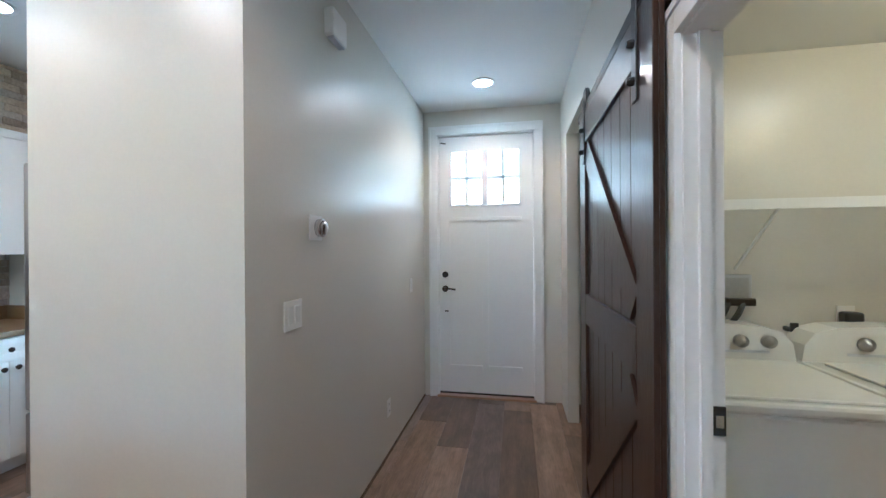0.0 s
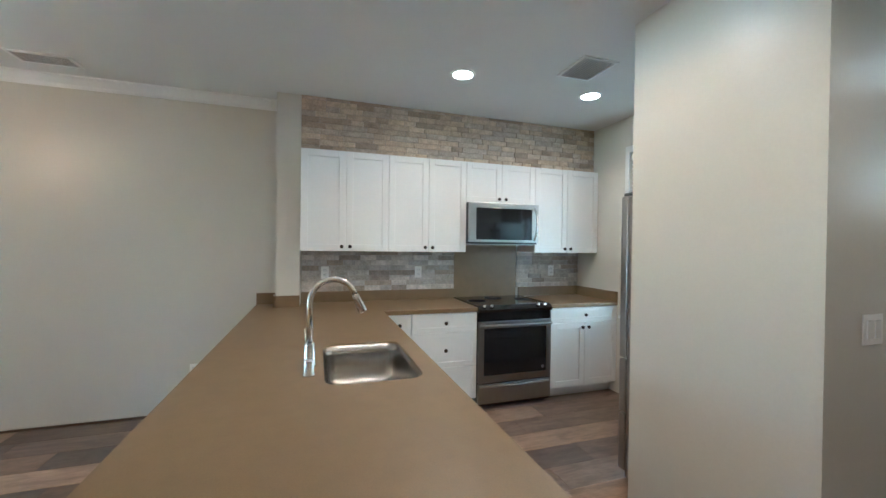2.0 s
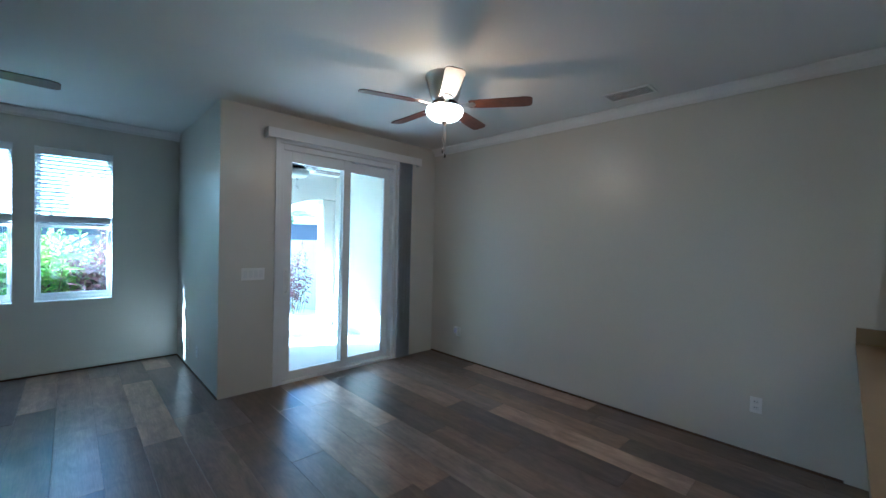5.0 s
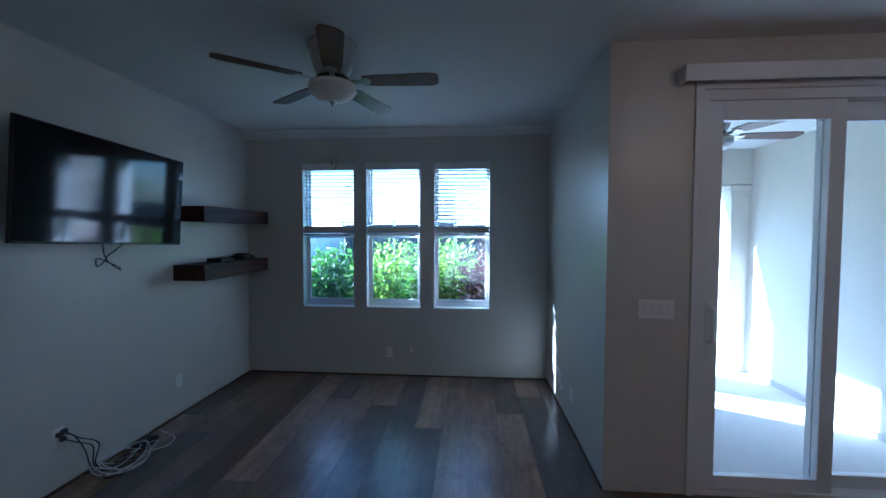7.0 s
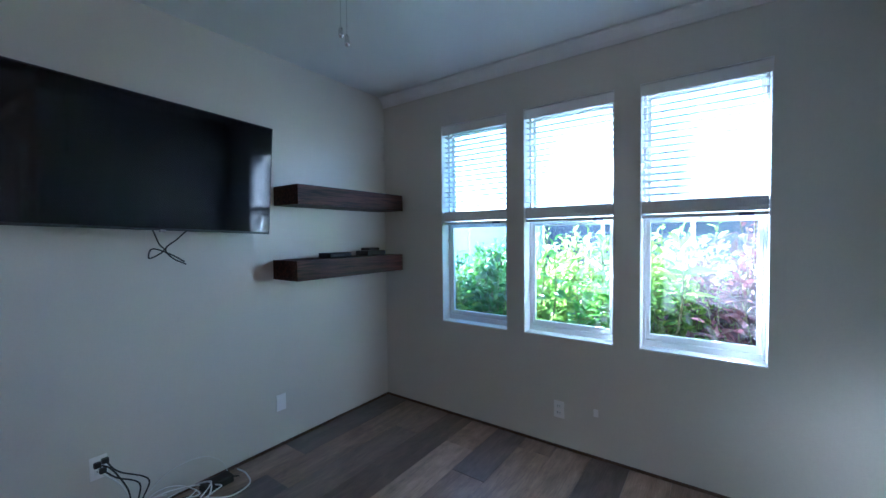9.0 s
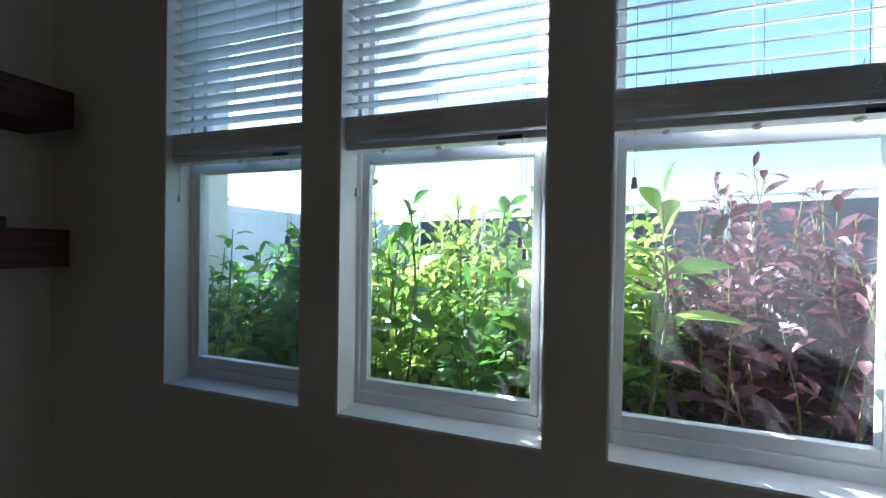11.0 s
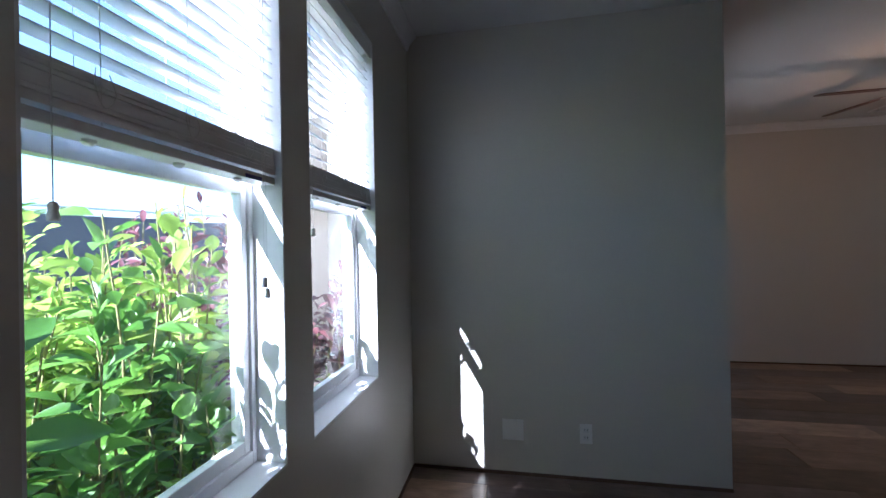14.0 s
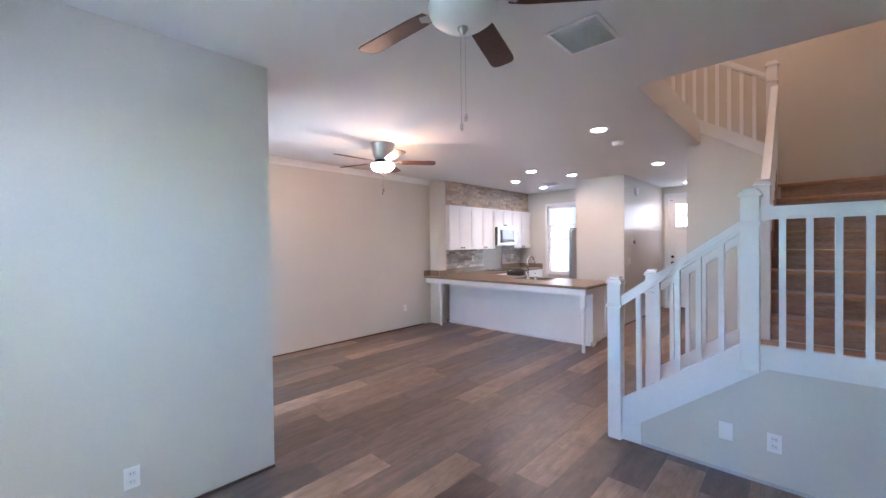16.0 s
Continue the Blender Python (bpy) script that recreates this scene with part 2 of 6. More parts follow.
def slat_material():
    m = bpy.data.materials.new("blind_slat")
    m.use_nodes = True
    n, l = m.node_tree.nodes, m.node_tree.links
    p, tr, mx = n["Principled BSDF"], n.new("ShaderNodeBsdfTranslucent"), n.new("ShaderNodeMixShader")
    p.inputs["Base Color"].default_value = (0.84, 0.84, 0.84, 1)
    p.inputs["Roughness"].default_value = 0.22
    p.inputs["Specular IOR Level"].default_value = 0.9
    tr.inputs[0].default_value = (0.92, 0.93, 0.95, 1)
    mx.inputs[0].default_value = 0.55
    l.new(p.outputs[0], mx.inputs[1]), l.new(tr.outputs[0], mx.inputs[2]), l.new(mx.outputs[0], n["Material Output"].inputs[0])
    return m


M_SLAT = slat_material()


# ---- mesh helpers ----
def box(bm, x0, y0, z0, x1, y1, z1, bevel=0.0):
    """Adds a box, with its edges rounded if asked."""
    r = bmesh.ops.create_cube(bm, size=1.0)
    vs = r["verts"]
    bmesh.ops.scale(bm, vec=(abs(x1 - x0), abs(y1 - y0), abs(z1 - z0)), verts=vs)
    bmesh.ops.translate(bm, vec=((x0 + x1) / 2, (y0 + y1) / 2, (z0 + z1) / 2), verts=vs)
    if bevel:
        es = list({e for v in vs for e in v.link_edges})
        bmesh.ops.bevel(bm, geom=es, offset=bevel, segments=2, affect="EDGES", profile=0.5)
    return bm


def boxes(*rows, bevel=0.0):
    bm = bmesh.new()
    for r in rows:
        box(bm, *r, bevel=bevel)
    return bm


def lathe(profile, seg=24, at=(0, 0, 0), bm=None, axis="Z"):
    """Turns (radius, height) pairs round an axis."""
    bm = bm or bmesh.new()
    rings = []
    for r, h in profile:
        ring = []
        for i in range(seg):
            a = 2 * math.pi * i / seg
            p = (r * math.cos(a), r * math.sin(a), h)
            if axis == "X":
                p = (h, p[0], p[1])
            elif axis == "Y":
                p = (p[0], h, p[1])
            ring.append(bm.verts.new(Vector(p) + Vector(at)))
        rings.append(ring)
    for a, b in zip(rings, rings[1:]):
        for i in range(seg):
            bm.faces.new((a[i], a[(i + 1) % seg], b[(i + 1) % seg], b[i]))
    bm.faces.new(rings[0]), bm.faces.new(rings[-1])
    bmesh.ops.recalc_face_normals(bm, faces=bm.faces)
    return bm


def tube(points, r, seg=8, bm=None):
    """A round rod along points."""
    bm = bm or bmesh.new()
    pts = [Vector(p) for p in points]
    rings = []
    for i, p in enumerate(pts):
        d = (pts[min(i + 1, len(pts) - 1)] - pts[max(i - 1, 0)]).normalized()
        u = d.orthogonal().normalized() if i == 0 else (u - d * u.dot(d)).normalized()
        v = d.cross(u)
        rad = r[i] if isinstance(r, (list, tuple)) else r
        rings.append([bm.verts.new(p + (u * math.cos(2 * math.pi * k / seg) + v * math.sin(2 * math.pi * k / seg)) * rad) for k in range(seg)])
    for a, b in zip(rings, rings[1:]):
        for k in range(seg):
            bm.faces.new((a[k], a[(k + 1) % seg], b[(k + 1) % seg], b[k]))
    bm.faces.new(list(reversed(rings[0]))), bm.faces.new(rings[-1])
    return bm


def smooth_path(ctrl, n=8):
    """Catmull-Rom points through the given ones."""
    p = [Vector(c) for c in ctrl]
    p = [p[0] * 2 - p[1]] + p + [p[-1] * 2 - p[-2]]
    out = []
    for i in range(1, len(p) - 2):
        for k in range(n):
            t = k / n
            out.append(0.5 * ((2 * p[i]) + (p[i + 1] - p[i - 1]) * t + (2 * p[i - 1] - 5 * p[i] + 4 * p[i + 1] - p[i + 2]) * t * t + (3 * p[i] - p[i - 1] - 3 * p[i + 1] + p[i + 2]) * t ** 3))
    return out + [p[-2]]


def prism(outline, z0, z1, bm=None):
    """A closed outline in x, y raised from z0 to z1."""
    bm = bm or bmesh.new()
    lo, hi = [bm.verts.new((x, y, z0)) for x, y in outline], [bm.verts.new((x, y, z1)) for x, y in outline]
    n = len(outline)
    for i in range(n):
        bm.faces.new((lo[i], lo[(i + 1) % n], hi[(i + 1) % n], hi[i]))
    bm.faces.new(list(reversed(lo))), bm.faces.new(hi)
    bmesh.ops.recalc_face_normals(bm, faces=bm.faces)
    return bm


def slab(outline, y0, y1, bm=None):
    """A closed outline in x, z given depth from y0 to y1."""
    bm = prism(outline, y0, y1, bm)
    for v in bm.verts:
        x, z, y = v.co
        v.co = (x, y, z)
    bmesh.ops.recalc_face_normals(bm, faces=bm.faces)
    return bm


def mesh_of(bm, name, material, smooth=False):
    me = bpy.data.meshes.new(name)
    bmesh.ops.recalc_face_normals(bm, faces=bm.faces)
    bm.to_mesh(me)
    bm.free()
    me.materials.append(material)
    if smooth:
        me.shade_smooth()
    return me


def thing(name, at, label, category, group=""):
    ob = new(name)
    ob.location = at
    ob.empty_display_size = 0.05
    return tagged(ob, label, category, group)


def part(name, bm, material, parent, label="", smooth=False):
    """One mesh, drawn in world places, under a thing or a part of one."""
    ob = new(name, mesh_of(bm, name, material, smooth))
    ob.parent = parent
    if parent.type == "EMPTY":
        ob.matrix_parent_inverse = Matrix.Translation(-parent.location)
    return tagged(ob, label)


def single(name, bm, material, label, category, group="", smooth=False):
    ob = new(name, mesh_of(bm, name, material, smooth))
    return tagged(ob, label, category, group)


def structure(name, bm, material, label="", smooth=False, category="wall"):
    ob = new(name, mesh_of(bm, name, material, smooth))
    return tagged(ob, label, category, kind="structure")


# ---- plan ----
CEIL = 2.71
WX, EX = -3.53, 2.41          # west and east walls
SY = -4.235                   # sliding door wall
PX = -0.925                   # wall between dining recess and living room
LY = -6.04                    # window wall
NY = 3.085                     # kitchen north wall
HX0, HX1, HY = -0.64, 0.63, 4.45   # hall
T = 0.15
HT = 0.085                    # thickness of the hall east wall


def wall_y(name, y0, y1, x0, x1, holes, z1=CEIL, material=None):
    """A wall in x with openings (x0, x1, z0, z1), in order of x."""
    bm = bmesh.new()
    x = x0
    for a, b, c, d in holes:
        if a > x:
            box(bm, x, y0, 0, a, y1, z1)
        if c > 0.001:
            box(bm, a, y0, 0, b, y1, c)
        if d < z1:
            box(bm, a, y0, d, b, y1, z1)
        x = b
    if x1 > x:
        box(bm, x, y0, 0, x1, y1, z1)
    return structure(name, bm, material or M_WALL, "painted plaster wall")


def wall_x(name, x0, x1, y0, y1, holes, z1=CEIL, material=None):
    bm = bmesh.new()
    y = y0
    for a, b, c, d in holes:
        if a > y:
            box(bm, x0, y, 0, x1, a, z1)
        if c > 0.001:
            box(bm, x0, a, 0, x1, b, c)
        if d < z1:
            box(bm, x0, a, d, x1, b, z1)
        y = b
    if y1 > y:
        box(bm, x0, y, 0, x1, y1, z1)
    return structure(name, bm, material or M_WALL, "painted plaster wall")


WINDOWS = ((1.182, 1.773), (0.446, 1.052), (-0.308, 0.302))
WZ0, WZ1 = 0.757, 2.355
SLX0, SLX1, SLZ = -2.885, -1.455, 2.42
wall_y("wall_south", LY - T, LY, PX - T, EX + T, [(a, b, WZ0, WZ1) for a, b in reversed(WINDOWS)])
wall_x("wall_recess", PX - T, PX, LY, SY, [])
wall_y("wall_slider", SY - T, SY, WX - T, PX - T, [(SLX0, SLX1, 0, SLZ)])
wall_x("wall_west", WX - T, WX, SY, NY + T, [])
wall_y("wall_kitchen_north", NY, NY + T, WX, HX0 - 0.12, [(-2.755, -1.45, 0.78, 2.36)])
wall_x("wall_east", EX, EX + T, LY, 1.5, [], z1=5.2)
wall_x("wall_laundry_east", EX, EX + T, 1.5, HY + T, [])
wall_x("wall_hall_west", HX0 - 0.12, HX0, 1.93, HY, [])
wall_y("wall_end", 1.93, 2.03, -1.527, HX0 - 0.12, [])
wall_y("wall_front", HY, HY + T, HX0 - 0.12, EX, [(-0.515, 0.405, 0, 2.49)])
wall_x("wall_hall_east", HX1, HX1 + HT, 0.35, HY, [(0.95, 1.875, 0, 1.945), (3.15, 4.06, 0, 2.32)])
wall_y("wall_laundry_south", 0.404, 0.44, HX1 + HT, EX, [], z1=1.9)
wall_y("wall_laundry_north", 2.85, 2.97, HX1 + HT, EX, [])
wall_x("wall_closet", 1.5, 1.62, 2.97, HY, [])
structure("wall_stairwell_north", boxes((HX1 + HT, 1.38, 2.06, EX, 1.5, 5.2), (-0.4, 1.38, CEIL + 0.3, HX1 + HT, 1.5, 5.2)), M_WALL, "painted stairwell wall")
structure("pier", boxes((WX, -0.10, 0, -3.285, 0.09, CEIL)), M_WALL, "painted wall pier beside the cabinets")

# ceiling with the stairwell's opening
OX, OY = 0.775, -2.13
structure("ceiling", boxes((WX - T, SY - T, CEIL, PX - T, NY + T, CEIL + 0.30), (PX - T, LY - T, CEIL, EX + T, OY, CEIL + 0.30),
                           (PX - T, OY, CEIL, OX, HY + T, CEIL + 0.30), (OX, 1.5, CEIL, EX + T, HY + T, CEIL + 0.30)), M_CEIL, "white painted ceiling", category="ceiling")
structure("upper_ceiling", boxes((-0.4, -2.4, 5.2, EX + T, 1.7, 5.3)), M_CEIL, "white upper ceiling", category="ceiling")
structure("upper_wall_south", boxes((-0.4, -2.35, CEIL + 0.3, EX + T, OY, 5.2)), M_WALL, "painted stairwell wall")
structure("upper_wall_west", boxes((-0.4, OY, CEIL + 0.3, -0.28, 1.5, 5.2)), M_WALL, "painted stairwell wall")
structure("laundry_ceiling", boxes((HX1 + HT, 1.5, 2.30, EX, 2.85, 2.36), (HX1 + HT, 0.40, 2.0, EX, 1.5, 2.06)), M_CEIL, "laundry room ceiling", category="ceiling")
structure("subfloor", boxes((WX - T, SY, -0.2, EX + T, HY + T, -0.012), (PX, LY - T, -0.2, EX + T, SY, -0.012)), M_GROUT, "dark floor base", category="floor")


def crown(name, pts_axis, a, b, fixed, sign):
    """Crown moulding along x or y under the ceiling."""
    prof = [(0, 0), (0, -0.085), (0.012, -0.085), (0.018, -0.06), (0.05, -0.02), (0.065, -0.012), (0.065, 0)]
    bm = bmesh.new()
    rows = []
    for s in (a, b):
        rows.append([bm.verts.new((fixed + sign * d, s, CEIL + h) if pts_axis == "y" else (s, fixed + sign * d, CEIL + h)) for d, h in prof])
    n = len(prof)
    for i in range(n):
        bm.faces.new((rows[0][i], rows[0][(i + 1) % n], rows[1][(i + 1) % n], rows[1][i]))
    bm.faces.new(rows[0]), bm.faces.new(rows[1])
    structure(name, bm, M_TRIM, "white crown moulding under the ceiling", category="trim")


crown("crown_trim_west", "y", SY, -0.10, WX, 1)
crown("crown_trim_south", "x", PX, EX, LY, 1)


# ---- kitchen ----
def shaker(name, y0, y1, z0, z1, x, parent, rail=0.057):
    """A shaker door or drawer front facing +x: stiles and rails proud of a panel."""
    g = 0.0013
    y0, y1, z0, z1 = y0 + g, y1 - g, z0 + g, z1 - g
    d = part(name, boxes((x, y0 + 0.001, z0 + 0.001, x + 0.011, y1 - 0.001, z1 - 0.001)), M_WHITE, parent)
    for nm, bb in (("stile", (y0, z0, y0 + rail, z1)), ("stile", (y1 - rail, z0, y1, z1)), ("rail", (y0 + rail, z0, y1 - rail, z0 + rail)), ("rail", (y0 + rail, z1 - rail, y1 - rail, z1))):
        part(nm, boxes((x + 0.0112, bb[0], bb[1], x + 0.02, bb[2], bb[3]), bevel=0.0015), M_WHITE, d)
    return d


def knob_x(x, y, z):
    return lathe([(0.006, 0), (0.006, 0.012), (0.015, 0.018), (0.016, 0.026), (0.011, 0.03)], 14, (x, y, z), axis="X")


def upper_cabinet(y0, y1, z0, z1, front=-3.215):
    c = thing("upper_cabinet", (WX, (y0 + y1) / 2, z0), "white shaker wall cabinet with two doors and dark knobs", "cabinet", "upper cabinets along the range wall")
    part("body", boxes((WX + 0.004, y0 + 0.001, z0, front, y1 - 0.001, z1)), M_WHITE, c)
    m = (y0 + y1) / 2
    for a, b, k in ((y0, m, m - 0.035), (m, y1, m + 0.035)):
        d = shaker("door", a, b, z0, z1, front, c)
        part("knob", knob_x(front + 0.02, k, z0 + 0.04), M_KNOB, d, "dark bronze knob", True)


Y = (0.092, 0.832, 1.572, 2.316, NY - 0.004)
UZ0, UZ1 = 1.385, 2.245
upper_cabinet(Y[0], Y[1], UZ0, UZ1)
upper_cabinet(Y[1], Y[2], UZ0, UZ1)
upper_cabinet(Y[2], Y[3], 1.86, UZ1)
upper_cabinet(Y[3], Y[4], UZ0, UZ1)

CF = -2.915   # base cabinet fronts
CT = 0.905    # counter top


def base_cabinet(y0, y1, rows, label):
    c = thing("base_cabinet", (CF, (y0 + y1) / 2, 0), label, "cabinet", "base cabinets along the range wall")
    part("body", boxes((WX + 0.004, y0 + 0.001, 0.10, CF - 0.002, y1 - 0.001, CT - 0.037)), M_WHITE, c)
    part("toe_kick", boxes((WX + 0.004, y0 + 0.001, 0, CF - 0.07, y1 - 0.001, 0.10)), M_TRIM, c)
    for kind, z0, z1 in rows:
        m = (y0 + y1) / 2
        if kind == "drawer":
            d = shaker("drawer", y0, y1, z0, z1, CF, c, 0.045)
            part("knob", knob_x(CF + 0.02, m, (z0 + z1) / 2), M_KNOB, d, "dark bronze knob", True)
        elif kind == "panel":
            shaker("panel", y0, y1, z0, z1, CF, c, 0.045)
        else:
            for a, b, k in ((y0, m, m - 0.035), (m, y1, m + 0.035)):
                d = shaker("door", a, b, z0, z1, CF, c)
                part("knob", knob_x(CF + 0.02, k, z1 - 0.045), M_KNOB, d, "dark bronze knob", True)


base_cabinet(0.775, 0.975, [("drawer", 0.70, 0.865), ("panel", 0.11, 0.70)], "narrow white shaker corner cabinet beside the drawers")
base_cabinet(0.985, Y[2] - 0.004, [("drawer", 0.70, 0.865), ("drawer", 0.40, 0.70), ("drawer", 0.11, 0.40)], "white shaker base cabinet with three drawers")
base_cabinet(Y[3] + 0.004, NY - 0.004, [("drawer", 0.72, 0.865), ("doors", 0.11, 0.72)], "white shaker base cabinet with a drawer over two doors")


# counters: L along the wall, and the peninsula with the sink cut out
SINK = (-1.915, -1.285, 0.255, 0.655)


def counter_top():
    z0, z1 = CT - 0.035, CT
    sx0, sx1, sy0, sy1 = SINK
    y0, y1, x1 = -0.275, 0.745, -0.405
    bm = bmesh.new()
    c, r = [], 0.07
    for cx, cy, a0 in ((sx1 - r, sy1 - r, 0), (sx0 + r, sy1 - r, 90), (sx0 + r, sy0 + r, 180), (sx1 - r, sy0 + r, 270)):
        for k in range(7):
            a = radians(a0 + 15 * k)
            c.append((cx + r * math.cos(a), cy + r * math.sin(a)))
    outer = [(x1, sy1), (x1, y1), (CF + 0.03, y1), (CF + 0.03, Y[2] - 0.002), (WX + 0.02, Y[2] - 0.002), (WX + 0.02, 0.09), (-3.27, 0.09), (-3.27, -0.10), (WX + 0.02, -0.10), (WX + 0.02, y0), (x1, y0)]
    edges = []
    for loop in (c, outer):
        vs = [bm.verts.new((x, y, z1)) for x, y in loop]
        edges += [bm.edges.new((vs[i], vs[(i + 1) % len(vs)])) for i in range(len(vs))]
    bmesh.ops.triangle_fill(bm, use_beauty=True, edges=edges)
    faces = [f for f in bm.faces]
    for f in faces:
        m = f.calc_center_median()
        inside = sx0 + 0.02 < m.x < sx1 - 0.02 and sy0 + 0.02 < m.y < sy1 - 0.02
        if inside:
            bm.faces.remove(f)
    r = bmesh.ops.extrude_face_region(bm, geom=bm.faces[:])
    bmesh.ops.translate(bm, vec=(0, 0, z0 - z1), verts=[v for v in r["geom"] if isinstance(v, bmesh.types.BMVert)])
    return bm


pen = thing("countertop", (-1.9, 0.2, CT - 0.035), "tan quartz peninsula countertop with a sink cut-out", "countertop")
part("slab", counter_top(), M_COUNTER, pen)
part("backsplash_strip", boxes((WX + 0.002, 0.092, CT, WX + 0.02, Y[2] - 0.002, CT + 0.10)), M_COUNTER, pen)
part("wall_strip", boxes((WX + 0.002, -0.275, CT, WX + 0.02, -0.102, CT + 0.10), (WX + 0.02, -0.12, CT, -3.287, -0.102, CT + 0.10)), M_COUNTER, pen)
part("pier_strip", boxes((-3.283, -0.10, CT, -3.265, 0.09, CT + 0.10), bevel=0.002), M_COUNTER, pen)
ct2 = thing("countertop", (-3.2, 2.75, CT - 0.035), "tan quartz countertop beside the range", "countertop")
part("slab", boxes((WX + 0.002, Y[3] + 0.002, CT - 0.035, CF + 0.03, NY - 0.003, CT), bevel=0.002), M_COUNTER, ct2)
part("backsplash_strip", boxes((WX + 0.002, Y[3] + 0.002, CT, WX + 0.02, NY - 0.003, CT + 0.10)), M_COUNTER, ct2)
part("side_strip", boxes((WX + 0.021, NY - 0.022, CT, CF + 0.03, NY - 0.003, CT + 0.10)), M_COUNTER, ct2)
single("splash_panel", boxes((WX + 0.003, Y[2] + 0.0, 0.85, WX + 0.012, Y[3] - 0.03, 1.46)), M_COUNTER, "tan quartz splash panel behind the range", "panel")


def sink():
    s = thing("kitchen_sink", (-1.6, 0.455, 0.70), "stainless steel undermount sink basin", "sink")
    x0, x1, y0, y1 = SINK
    bm = bmesh.new()
    rings = []
    for off, z, r in ((-0.001, CT - 0.036, 0.07), (-0.001, CT - 0.010, 0.07), (-0.004, CT - 0.009, 0.07), (-0.004, CT - 0.06, 0.07), (-0.014, 0.73, 0.07), (-0.05, 0.70, 0.05), (-0.16, 0.692, 0.03)):
        a0, a1, b0, b1 = x0 - off, x1 + off, y0 - off, y1 + off
        ring = []
        for cx, cy, d in ((a1 - r, b1 - r, 0), (a0 + r, b1 - r, 90), (a0 + r, b0 + r, 180), (a1 - r, b0 + r, 270)):
            for k in range(7):
                a = radians(d + 15 * k)
                ring.append(bm.verts.new((cx + r * math.cos(a), cy + r * math.sin(a), z)))
        rings.append(ring)
    for a, b in zip(rings, rings[1:]):
        n = len(a)
        for i in range(n):
            bm.faces.new((a[i], a[(i + 1) % n], b[(i + 1) % n], b[i]))
    bm.faces.new(rings[-1])
    part("basin", bm, M_SINK, s, smooth=True)
    part("drain", lathe([(0.045, 0), (0.045, 0.004), (0.03, 0.003), (0.02, 0.001)], 20, (-1.6, 0.455, 0.694)), M_CHROME, s)


sink()


def faucet(x, y):
    f = thing("kitchen_faucet", (x, y, CT), "brushed steel gooseneck pull-down faucet", "faucet")
    part("base", lathe([(0.030, 0), (0.030, 0.006), (0.026, 0.012), (0.024, 0.09), (0.021, 0.10)], 20, (x, y, CT)), M_CHROME, f, smooth=True)
    neck = [(x, y, CT + 0.09), (x, y, CT + 0.27)]
    for k in range(0, 13):
        a = math.pi * (1 - k / 12 * 0.90)
        neck.append((x + 0.0, y + 0.10 + 0.10 * math.cos(a), CT + 0.28 + 0.10 * math.sin(a)))
    part("neck", tube(neck, 0.0135, 14), M_CHROME, f, smooth=True)
    e, d = Vector(neck[-1]), (Vector(neck[-1]) - Vector(neck[-2])).normalized()
    part("spray_head", tube([e, e + d * 0.02, e + d * 0.085, e + d * 0.09], [0.0145, 0.017, 0.021, 0.018], 16), M_CHROME, f, smooth=True)
    h = part("handle", tube([(x - 0.02, y - 0.01, CT + 0.06), (x - 0.045, y - 0.012, CT + 0.065)], [0.016, 0.014], 12), M_CHROME, f, smooth=True)
    part("lever", tube([(x - 0.045, y - 0.012, CT + 0.065), (x - 0.055, y - 0.016, CT + 0.10), (x - 0.062, y - 0.02, CT + 0.15)], [0.007, 0.006, 0.005], 10), M_CHROME, h, smooth=True)


faucet(-1.575, 0.195)
sd = thing("soap_dispenser", (-1.44, 0.195, CT), "short brushed steel air gap cap beside the faucet", "sink fitting")
part("cap", lathe([(0.026, 0), (0.026, 0.004), (0.021, 0.008), (0.021, 0.058), (0.018, 0.064)], 20, (-1.44, 0.195, CT)), M_CHROME, sd, smooth=True)

# peninsula: base, apron, legs
pb = thing("peninsula_base", (-1.9, 0.43, 0), "white painted peninsula cabinet base with a plain back panel", "cabinet")
part("back_panel", boxes((-3.28, 0.16, 0.0, -0.53, 0.18, CT - 0.037)), M_TRIM, pb)
part("end_panel", boxes((-0.53, 0.16, 0.06, -0.51, 0.70, CT - 0.037)), M_WHITE, pb)
part("body", boxes((-3.28, 0.18, 0.10, -0.53, 0.23, CT - 0.037), (-1.26, 0.23, 0.10, -0.53, 0.70, CT - 0.037), (-2.90, 0.23, 0.10, -1.94, 0.70, CT - 0.037), (-1.94, 0.23, 0.10, -1.26, 0.70, 0.62)), M_WHITE, pb)
part("toe_kick", boxes((-2.9, 0.23, 0, -0.56, 0.64, 0.10)), M_TRIM, pb)
part("end_trim", boxes((-0.51, 0.15, 0.0, -0.495, 0.215, CT - 0.037), (-0.51, 0.64, 0.06, -0.497, 0.70, CT - 0.037), (-0.51, 0.215, 0.06, -0.497, 0.64, 0.13), (-0.51, 0.215, 0.80, -0.497, 0.64, CT - 0.037), bevel=0.002), M_WHITE, pb)
part("end_foot", lathe([(0.018, 0), (0.03, 0.02), (0.034, 0.04), (0.02, 0.06)], 14, (-0.525, 0.27, 0)), M_WHITE, pb, smooth=True)
part("base_board", boxes((-3.27, 0.135, 0.0, -0.90, 0.158, 0.045), bevel=0.003), M_TRIM, pb, "loose white base strip")
part("apron", boxes((-3.50, -0.25, CT - 0.125, -0.43, -0.225, CT - 0.036), (-0.455, -0.225, CT - 0.125, -0.43, 0.155, CT - 0.036)), M_WHITE, pb)


